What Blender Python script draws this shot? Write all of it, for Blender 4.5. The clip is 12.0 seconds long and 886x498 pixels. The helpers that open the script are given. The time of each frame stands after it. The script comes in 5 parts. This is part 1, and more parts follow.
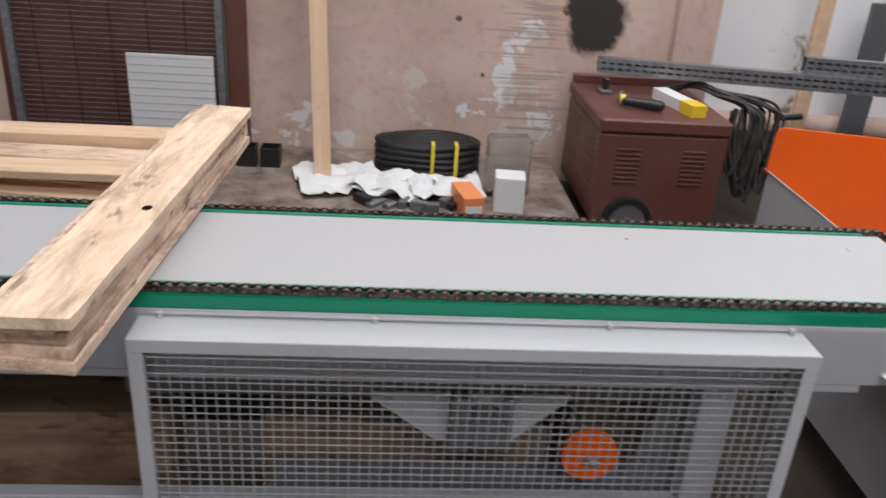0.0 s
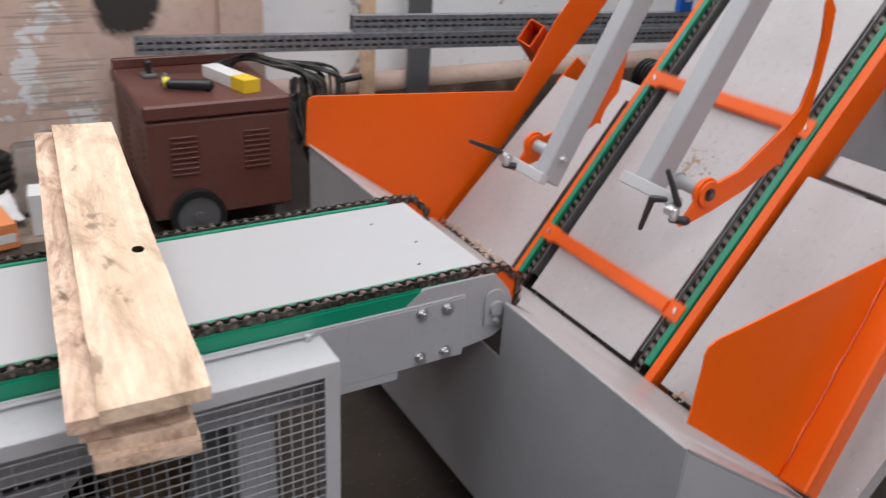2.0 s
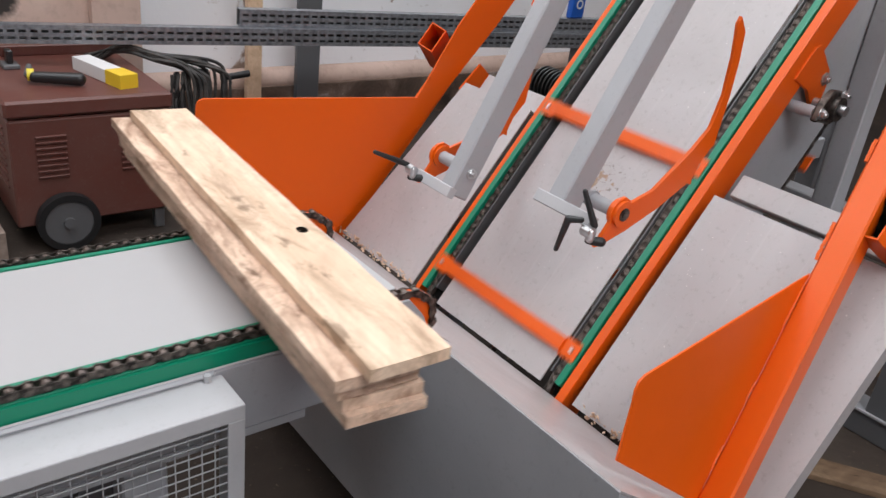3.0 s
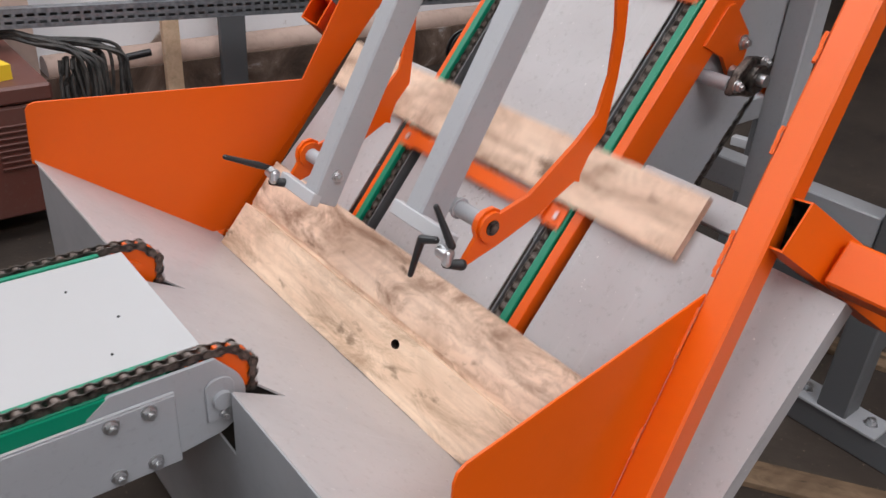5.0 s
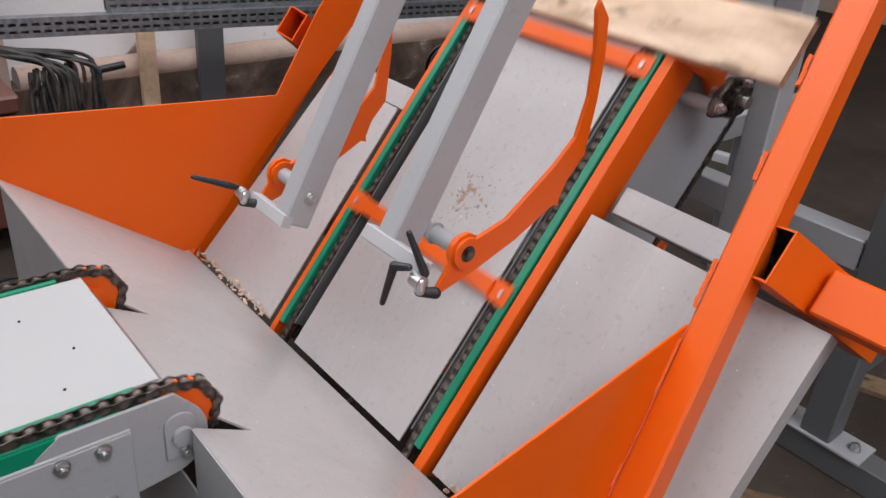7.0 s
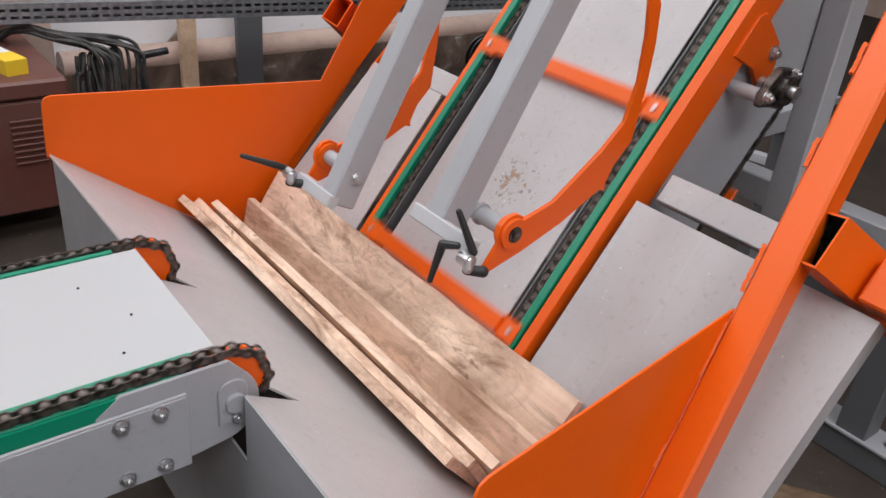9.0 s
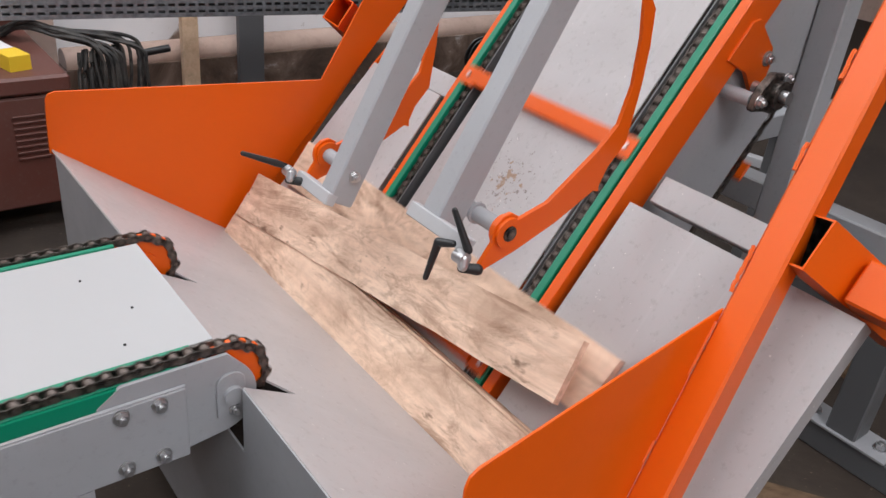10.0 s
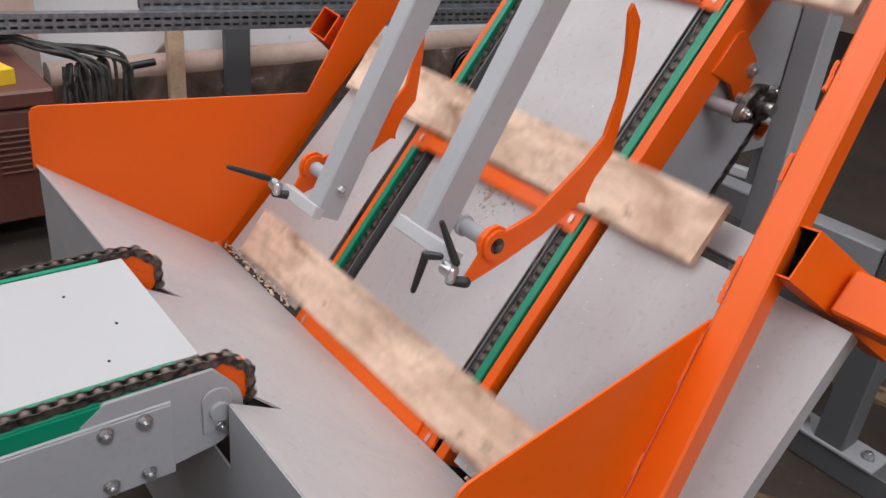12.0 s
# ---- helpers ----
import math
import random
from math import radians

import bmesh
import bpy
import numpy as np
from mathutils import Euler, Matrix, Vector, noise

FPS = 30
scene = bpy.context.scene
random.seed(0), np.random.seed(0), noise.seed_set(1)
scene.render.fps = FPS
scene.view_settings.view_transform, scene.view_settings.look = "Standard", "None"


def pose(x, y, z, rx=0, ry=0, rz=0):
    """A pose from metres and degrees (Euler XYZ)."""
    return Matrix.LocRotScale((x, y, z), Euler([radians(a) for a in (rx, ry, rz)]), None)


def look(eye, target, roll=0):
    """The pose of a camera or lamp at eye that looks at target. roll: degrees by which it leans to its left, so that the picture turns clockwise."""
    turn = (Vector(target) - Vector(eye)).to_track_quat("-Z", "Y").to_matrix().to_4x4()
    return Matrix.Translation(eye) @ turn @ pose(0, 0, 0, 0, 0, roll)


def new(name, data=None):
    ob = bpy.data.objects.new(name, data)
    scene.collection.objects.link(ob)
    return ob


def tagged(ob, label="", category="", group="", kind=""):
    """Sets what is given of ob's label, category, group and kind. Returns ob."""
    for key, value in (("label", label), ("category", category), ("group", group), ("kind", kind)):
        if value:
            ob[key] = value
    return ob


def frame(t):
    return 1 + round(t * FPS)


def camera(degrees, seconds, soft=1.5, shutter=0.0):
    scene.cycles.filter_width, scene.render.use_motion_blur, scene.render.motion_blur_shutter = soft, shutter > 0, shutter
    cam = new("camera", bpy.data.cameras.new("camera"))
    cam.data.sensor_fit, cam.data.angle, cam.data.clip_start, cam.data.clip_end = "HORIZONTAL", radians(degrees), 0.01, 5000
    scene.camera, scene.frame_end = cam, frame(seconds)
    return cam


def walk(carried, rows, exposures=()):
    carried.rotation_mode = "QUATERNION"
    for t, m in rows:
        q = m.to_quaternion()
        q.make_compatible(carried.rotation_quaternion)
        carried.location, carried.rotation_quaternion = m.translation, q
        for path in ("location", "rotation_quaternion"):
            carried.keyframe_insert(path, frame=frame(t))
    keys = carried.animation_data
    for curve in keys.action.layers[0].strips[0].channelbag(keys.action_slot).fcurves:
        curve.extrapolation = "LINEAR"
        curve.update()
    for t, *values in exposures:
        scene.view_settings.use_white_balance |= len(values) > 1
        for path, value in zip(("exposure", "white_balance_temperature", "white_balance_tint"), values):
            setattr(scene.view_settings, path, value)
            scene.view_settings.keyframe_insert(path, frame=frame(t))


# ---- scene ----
cam = camera(57.5, 12.0, 1.5, 0.5)
METRES, EYE, TILT, LEAN, TURN = 1.0, 1.45, -22.0, -2.0, 0.0
PATH = [
    (0, (-1.121, -1.457, 1.577), (-0.97, 0.35, 0.731), 4.0),
    (0.5, (-0.985, -1.469, 1.546), (-0.742, 0.312, 0.67), 3.5),
    (1, (-0.873, -1.482, 1.545), (-0.487, 0.28, 0.681), 2.1),
    (1.5, (-0.767, -1.406, 1.531), (-0.109, 0.274, 0.669), 1.4),
    (2, (-0.698, -1.243, 1.546), (0.233, 0.304, 0.687), 3.2),
    (2.5, (-0.695, -1.141, 1.543), (0.39, 0.304, 0.686), 5.6),
    (3, (-0.688, -1.103, 1.551), (0.485, 0.276, 0.702), 7.2),
    (3.5, (-0.583, -1.094, 1.546), (0.596, 0.273, 0.685), 6.7),
    (3.7, (-0.539, -1.09, 1.543), (0.64, 0.268, 0.668), 6.1),
    (5.3, (-0.205, -1.037, 1.599), (0.917, 0.3, 0.623), 3.7),
    (5.5, (-0.203, -1.043, 1.587), (0.91, 0.319, 0.635), 3.4),
    (6, (-0.217, -1.021, 1.591), (0.891, 0.347, 0.642), 3.4),
    (6.5, (-0.215, -1.003, 1.584), (0.927, 0.343, 0.645), 4.0),
    (6.7, (-0.191, -1.003, 1.596), (0.984, 0.311, 0.653), 4.8),
    (8.3, (-0.164, -1.005, 1.579), (0.975, 0.345, 0.639), 5.0),
    (8.5, (-0.203, -0.99, 1.566), (0.945, 0.352, 0.628), 5.3),
    (9, (-0.234, -1.003, 1.57), (0.893, 0.349, 0.62), 5.4),
    (9.5, (-0.246, -1.016, 1.576), (0.878, 0.335, 0.622), 5.9),
    (10, (-0.246, -1.027, 1.58), (0.883, 0.323, 0.631), 6.1),
    (10.5, (-0.247, -1.025, 1.578), (0.89, 0.324, 0.636), 6.1),
    (11, (-0.241, -1.026, 1.579), (0.899, 0.324, 0.641), 6.0),
    (11.5, (-0.242, -1.022, 1.578), (0.91, 0.324, 0.65), 6.0),
    (12, (-0.242, -1.024, 1.579), (0.917, 0.321, 0.659), 6.1),
]
walk(cam, [(t, look(eye, target, roll)) for t, eye, target, roll in PATH])

# ---------------------------------------------------------------- light
world = bpy.data.worlds.new("world")
scene.world = world
world.use_nodes = True
wn = world.node_tree
sky = wn.nodes.new("ShaderNodeTexSky")
sky.sky_type = "NISHITA"
sky.sun_disc = False
sky.sun_elevation, sky.sun_rotation = radians(42), radians(200)
wn.nodes["Background"].inputs[1].default_value = 0.12
wn.links.new(sky.outputs[0], wn.nodes["Background"].inputs[0])
scene.view_settings.exposure = 0.0


def area(name, m, sx, sy, watts, colour):
    d = bpy.data.lights.new(name, "AREA")
    d.shape, d.size, d.size_y, d.energy, d.color = "RECTANGLE", sx, sy, watts, colour
    ob = new(name, d)
    ob.matrix_world = m
    return ob


# daylight by the roof light, the side windows and the open gate, all unseen
area("roof_light_daylight", pose(0.0, 1.1, 4.95), 5.0, 3.1, 182, (0.98, 0.985, 1.0))
area("gate_daylight", look((-6.85, -2.2, 2.3), (0, 0, 0.9)), 3.0, 3.2, 22, (0.94, 0.97, 1.0))
area("window_daylight", look((0.4, -5.85, 2.6), (0.4, 0, 1.4)), 4.4, 1.9, 12, (0.95, 0.98, 1.0))
# two fill lamps in invented high north openings, to brighten north-facing plates
area("north_fill", look((-1.6, 2.96, 3.6), (-1.4, 0, 2.0)), 3.6, 1.2, 45, (0.96, 0.98, 1.0))
area("bay_north_fill", look((3.0, 3.5, 3.6), (1.6, 0, 1.6)), 3.6, 1.2, 45, (0.96, 0.98, 1.0))
# fill lamp in an invented south roof opening, lifts the south-facing sides
area("south_roof_fill", pose(0.0, -3.6, 4.95), 4.4, 1.4, 225, (0.98, 0.985, 1.0))

# ---------------------------------------------------------------- helpers


def box(bm, x0, x1, y0, y1, z0, z1, m=None, bevel=0.0):
    r = bmesh.ops.create_cube(bm, size=1.0)
    vs = r["verts"]
    t = Matrix.Translation(((x0 + x1) / 2, (y0 + y1) / 2, (z0 + z1) / 2)) @ Matrix.Diagonal((abs(x1 - x0), abs(y1 - y0), abs(z1 - z0), 1))
    bmesh.ops.transform(bm, matrix=t, verts=vs)
    if bevel:
        es = list({e for v in vs for e in v.link_edges})
        vs = list({v for f in bmesh.ops.bevel(bm, geom=es, offset=bevel, segments=1, affect="EDGES")["faces"] for v in f.verts} | {v for v in vs if v.is_valid})
    if m is not None:
        bmesh.ops.transform(bm, matrix=m, verts=vs)
    return vs


def cyl(bm, r, depth, m, seg=24, r2=None):
    vs = bmesh.ops.create_cone(bm, cap_ends=True, segments=seg, radius1=r, radius2=r if r2 is None else r2, depth=depth)["verts"]
    bmesh.ops.transform(bm, matrix=m, verts=vs)
    return vs


def ring(bm, r_out, r_in, depth, m, seg=28):
    rows = []
    for i in range(seg):
        a = 2 * math.pi * i / seg
        c, s = math.cos(a), math.sin(a)
        rows.append([bm.verts.new(m @ Vector((r * c, r * s, z))) for r, z in ((r_out, -depth / 2), (r_out, depth / 2), (r_in, depth / 2), (r_in, -depth / 2))])
    for i in range(seg):
        a, b = rows[i], rows[(i + 1) % seg]
        for k in range(4):
            bm.faces.new((a[k], b[k], b[(k + 1) % 4], a[(k + 1) % 4]))


def slab(bm, poly, thick, m=None, bevel=0.0):
    """A polygon in the xz plane, thickened towards +y."""
    a = [bm.verts.new((x, 0, z)) for x, z in poly]
    f = bm.faces.new(a)
    r = bmesh.ops.extrude_face_region(bm, geom=[f])
    b = [v for v in r["geom"] if isinstance(v, bmesh.types.BMVert)]
    bmesh.ops.translate(bm, verts=b, vec=(0, thick, 0))
    vs = a + b
    if bevel:
        es = list({e for v in vs for e in v.link_edges})
        vs = list({v for g in bmesh.ops.bevel(bm, geom=es, offset=bevel, segments=1, affect="EDGES")["faces"] for v in g.verts} | {v for v in vs if v.is_valid})
    if m is not None:
        bmesh.ops.transform(bm, matrix=m, verts=vs)
    return vs


def hollow(bm, w, h, wall, length, m):
    """A square tube along +x, open at both ends, centred on its axis."""
    loops = []
    for x in (0, length):
        for k in (0, wall):
            loops.append([bm.verts.new(m @ Vector((x, sy * (w / 2 - k), sz * (h / 2 - k)))) for sy, sz in ((-1, -1), (1, -1), (1, 1), (-1, 1))])
    o0, i0, o1, i1 = loops
    for k in range(4):
        n = (k + 1) % 4
        for q in ((o0, o1), (i1, i0), (i0, o0), (o1, i1)):
            bm.faces.new((q[0][k], q[0][n], q[1][n], q[1][k]))


def path_tube(bm, pts, r, seg=8):
    pts = [Vector(p) for p in pts]
    rings = []
    up = Vector((0.13, 0.2, 0.97))
    for i, p in enumerate(pts):
        d = (pts[min(i + 1, len(pts) - 1)] - pts[max(i - 1, 0)]).normalized()
        a = d.cross(up)
        if a.length < 0.05:
            a = d.cross(Vector((1, 0, 0)))
        a.normalize()
        b = d.cross(a)
        rings.append([bm.verts.new(p + r * (math.cos(t) * a + math.sin(t) * b)) for t in [2 * math.pi * k / seg for k in range(seg)]])
    for q, w in zip(rings, rings[1:]):
        for k in range(seg):
            bm.faces.new((q[k], q[(k + 1) % seg], w[(k + 1) % seg], w[k]))
    bm.faces.new(rings[0])
    bm.faces.new(rings[-1])


def smooth_path(pts, n=6):
    pts = [Vector(p) for p in pts]
    out = []
    for i in range(len(pts) - 1):
        p0, p1, p2, p3 = pts[max(i - 1, 0)], pts[i], pts[i + 1], pts[min(i + 2, len(pts) - 1)]
        for k in range(n):
            t = k / n
            out.append(0.5 * ((2 * p1) + (p2 - p0) * t + (2 * p0 - 5 * p1 + 4 * p2 - p3) * t * t + (3 * p1 - p0 - 3 * p2 + p3) * t ** 3))
    return out + [pts[-1]]


def mesh_of(name, bm, material, flat=True):
    bmesh.ops.recalc_face_normals(bm, faces=bm.faces[:])
    me = bpy.data.meshes.new(name)
    bm.to_mesh(me)
    bm.free()
    me.materials.append(material)
    if not flat:
        for p in me.polygons:
            p.use_smooth = True
        me.set_sharp_from_angle(angle=radians(28))
    return me


def part(name, bm, material, parent=None, label="", flat=False):
    ob = new(name, mesh_of(name, bm, material, flat))
    ob.parent = parent
    if label:
        tagged(ob, label)
    return ob


def thing(name, label, category, group="", kind="", m=None):
    ob = tagged(new(name), label, category, group, kind)
    ob.empty_display_size = 0.05
    if m is not None:
        ob.matrix_world = m
    return ob


def hexbolt(name, m, parent, r=0.012, h=0.009, label=""):
    """A hexagon head on a washer, standing on the plane z = 0 of m."""
    bm = bmesh.new()
    cyl(bm, r * 1.35, 0.003, m @ Matrix.Translation((0, 0, 0.0015)), 16)
    cyl(bm, r, h, m @ Matrix.Translation((0, 0, 0.003 + h / 2)), 6)
    cyl(bm, r * 0.55, 0.006, m @ Matrix.Translation((0, 0, 0.006 + h)), 10)
    return part(name, bm, M["zinc"], parent, label)


TO_FRONT = pose(0, 0, 0, 90)  # z axis towards -y

# ---------------------------------------------------------------- materials
M = {}


def shader(name, base, rough=0.5, metal=0.0, spec=0.5):
    mat = bpy.data.materials.new(name)
    mat.use_nodes = True
    nt = mat.node_tree
    b = nt.nodes["Principled BSDF"]
    b.inputs["Base Color"].default_value = (*base, 1)
    b.inputs["Roughness"].default_value = rough
    b.inputs["Metallic"].default_value = metal
    b.inputs["Specular IOR Level"].default_value = spec
    M[name] = mat
    return nt, b


def coords(nt, kind="Object", scale=(1, 1, 1)):
    tc = nt.nodes.new("ShaderNodeTexCoord")
    mp = nt.nodes.new("ShaderNodeMapping")
    mp.inputs["Scale"].default_value = scale
    nt.links.new(tc.outputs[kind], mp.inputs[0])
    return mp.outputs[0]


def world_coords(nt, scale=(1, 1, 1)):
    g = nt.nodes.new("ShaderNodeNewGeometry")
    mp = nt.nodes.new("ShaderNodeMapping")
    mp.inputs["Scale"].default_value = scale
    nt.links.new(g.outputs["Position"], mp.inputs[0])
    return mp.outputs[0]


def noise_tex(nt, vec, scale, detail=4, rough=0.55, distort=0.0):
    n = nt.nodes.new("ShaderNodeTexNoise")
    n.inputs["Scale"].default_value = scale
    n.inputs["Detail"].default_value = detail
    n.inputs["Roughness"].default_value = rough
    n.inputs["Distortion"].default_value = distort
    nt.links.new(vec, n.inputs["Vector"])
    return n.outputs["Fac"]


def ramp(nt, fac, stops):
    r = nt.nodes.new("ShaderNodeValToRGB")
    e = r.color_ramp.elements
    while len(e) < len(stops):
        e.new(0.5)
    for el, (p, c) in zip(e, stops):
        el.position = p
        el.color = (*c, 1) if len(c) == 3 else c
    nt.links.new(fac, r.inputs[0])
    return r.outputs[0]


def mix(nt, fac, a, b, mode="MIX"):
    n = nt.nodes.new("ShaderNodeMix")
    n.data_type, n.blend_type = "RGBA", mode
    for sock, v in ((n.inputs["Factor"], fac), (n.inputs["A"], a), (n.inputs["B"], b)):
        if isinstance(v, bpy.types.NodeSocket):
            nt.links.new(v, sock)
        elif isinstance(v, tuple):
            sock.default_value = (*v, 1)
        else:
            sock.default_value = v
    return n.outputs["Result"]


def bump(nt, b, height, strength=0.3, distance=0.002):
    n = nt.nodes.new("ShaderNodeBump")
    n.inputs["Strength"].default_value = strength
    n.inputs["Distance"].default_value = distance
    nt.links.new(height, n.inputs["Height"])
    nt.links.new(n.outputs[0], b.inputs["Normal"])


def paint(name, base, rough, dirt=(0.1, 0.09, 0.08), amount=0.5, scale=3.0, peel=0.15):
    """Sprayed machine paint: faint orange peel, smears and scuffs."""
    nt, b = shader(name, base, rough)
    v = world_coords(nt)
    big = noise_tex(nt, v, scale, 5, 0.6, 0.4)
    fine = noise_tex(nt, v, scale * 22, 4, 0.7)
    c = mix(nt, ramp(nt, big, [(0.42, (0, 0, 0)), (0.78, (amount,) * 3)]), base, tuple(x * 0.72 + d * 0.28 for x, d in zip(base, dirt)))
    c = mix(nt, ramp(nt, fine, [(0.56, (0, 0, 0)), (0.72, (amount * 0.75,) * 3)]), c, tuple(x * 0.6 + d * 0.4 for x, d in zip(base, dirt)))
    nt.links.new(c, b.inputs["Base Color"])
    nt.links.new(ramp(nt, big, [(0.3, (rough * 0.8,) * 3), (0.75, (min(1, rough * 1.3),) * 3)]), b.inputs["Roughness"])
    bump(nt, b, noise_tex(nt, v, 260, 2), peel, 0.0006)
    return nt, b


def masked(nt, fac, centre, radius, lo, hi, amount):
    """A noise that shows only round one place, fading out at the radius."""
    g = nt.nodes.new("ShaderNodeNewGeometry")
    d = nt.nodes.new("ShaderNodeVectorMath")
    d.operation = "DISTANCE"
    d.inputs[1].default_value = centre
    nt.links.new(g.outputs["Position"], d.inputs[0])
    fade = nt.nodes.new("ShaderNodeMapRange")
    fade.inputs["From Min"].default_value = 0.0
    fade.inputs["From Max"].default_value = radius
    fade.inputs["To Min"].default_value = 0.12
    fade.inputs["To Max"].default_value = -0.25
    nt.links.new(d.outputs["Value"], fade.inputs["Value"])
    add = nt.nodes.new("ShaderNodeMath")
    add.operation = "ADD"
    nt.links.new(fac, add.inputs[0])
    nt.links.new(fade.outputs[0], add.inputs[1])
    return ramp(nt, add.outputs[0], [(lo, (0, 0, 0)), (hi, (amount,) * 3)])


STAIN = (1.008, 0.26, 0.815)  # rusty smear on the elevator's bed
paint("grey_paint", (0.37, 0.375, 0.395), 0.42)
paint("wire_grey", (0.36, 0.365, 0.38), 0.4)
paint("pale_grey_paint", (0.46, 0.46, 0.475), 0.42, amount=0.35)
paint("dark_grey_paint", (0.115, 0.117, 0.123), 0.5)
_, b = paint("orange_paint", (0.75, 0.102, 0.001), 0.36, dirt=(0.42, 0.12, 0.02), amount=0.30)
b.inputs["Specular IOR Level"].default_value = 0.38
paint("brown_paint", (0.125, 0.042, 0.032), 0.45, dirt=(0.20, 0.16, 0.14), amount=0.7)
paint("white_sheet", (0.41, 0.405, 0.41), 0.45, dirt=(0.4, 0.38, 0.36), amount=0.3)
nt, b = paint("worn_sheet", (0.46, 0.437, 0.44), 0.40, dirt=(0.16, 0.125, 0.105), amount=0.8, scale=2.6)
b.inputs["Metallic"].default_value = 0.1
v = world_coords(nt)
c = b.inputs["Base Color"].links[0].from_socket
c = mix(nt, masked(nt, noise_tex(nt, v, 38, 4, 0.65, 0.3), STAIN, 0.16, 0.60, 0.66, 0.8), c, (0.30, 0.17, 0.085))
c = mix(nt, masked(nt, noise_tex(nt, v, 90, 3, 0.6), STAIN, 0.5, 0.70, 0.74, 0.7), c, (0.16, 0.12, 0.10))
scr = noise_tex(nt, world_coords(nt, (3, 60, 3)), 1.0, 4, 0.6)
c = mix(nt, ramp(nt, scr, [(0.60, (0, 0, 0)), (0.72, (0.10,) * 3)]), c, (0.72, 0.71, 0.71))
spk = noise_tex(nt, v, 120, 2, 0.5)
c = mix(nt, ramp(nt, spk, [(0.73, (0, 0, 0)), (0.76, (0.7,) * 3)]), c, (0.75, 0.72, 0.68))
nt.links.new(c, b.inputs["Base Color"])
shader("green_plastic", (0.0, 0.21, 0.115), 0.35)
nt, b = shader("chain_steel", (0.11, 0.095, 0.085), 0.42, 0.85)
nt.links.new(ramp(nt, noise_tex(nt, world_coords(nt), 60, 3), [(0.35, (0.035, 0.03, 0.028)), (0.7, (0.2, 0.17, 0.15))]), b.inputs["Base Color"])
shader("roller_steel", (0.20, 0.165, 0.145), 0.38, 0.9)
shader("zinc", (0.55, 0.55, 0.56), 0.32, 0.9)
shader("black_rubber", (0.012, 0.012, 0.013), 0.55)
nt, b = shader("cable_grey", (0.035, 0.033, 0.032), 0.6)
nt.links.new(ramp(nt, noise_tex(nt, world_coords(nt), 18, 4), [(0.35, (0.016, 0.015, 0.015)), (0.7, (0.075, 0.068, 0.062))]), b.inputs["Base Color"])
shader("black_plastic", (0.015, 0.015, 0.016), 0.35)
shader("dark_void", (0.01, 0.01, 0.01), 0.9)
nt, b = shader("galvanised", (0.3, 0.32, 0.345), 0.42, 0.7)
nt.links.new(ramp(nt, noise_tex(nt, world_coords(nt), 40, 4), [(0.3, (0.2, 0.215, 0.235)), (0.7, (0.36, 0.38, 0.41))]), b.inputs["Base Color"])


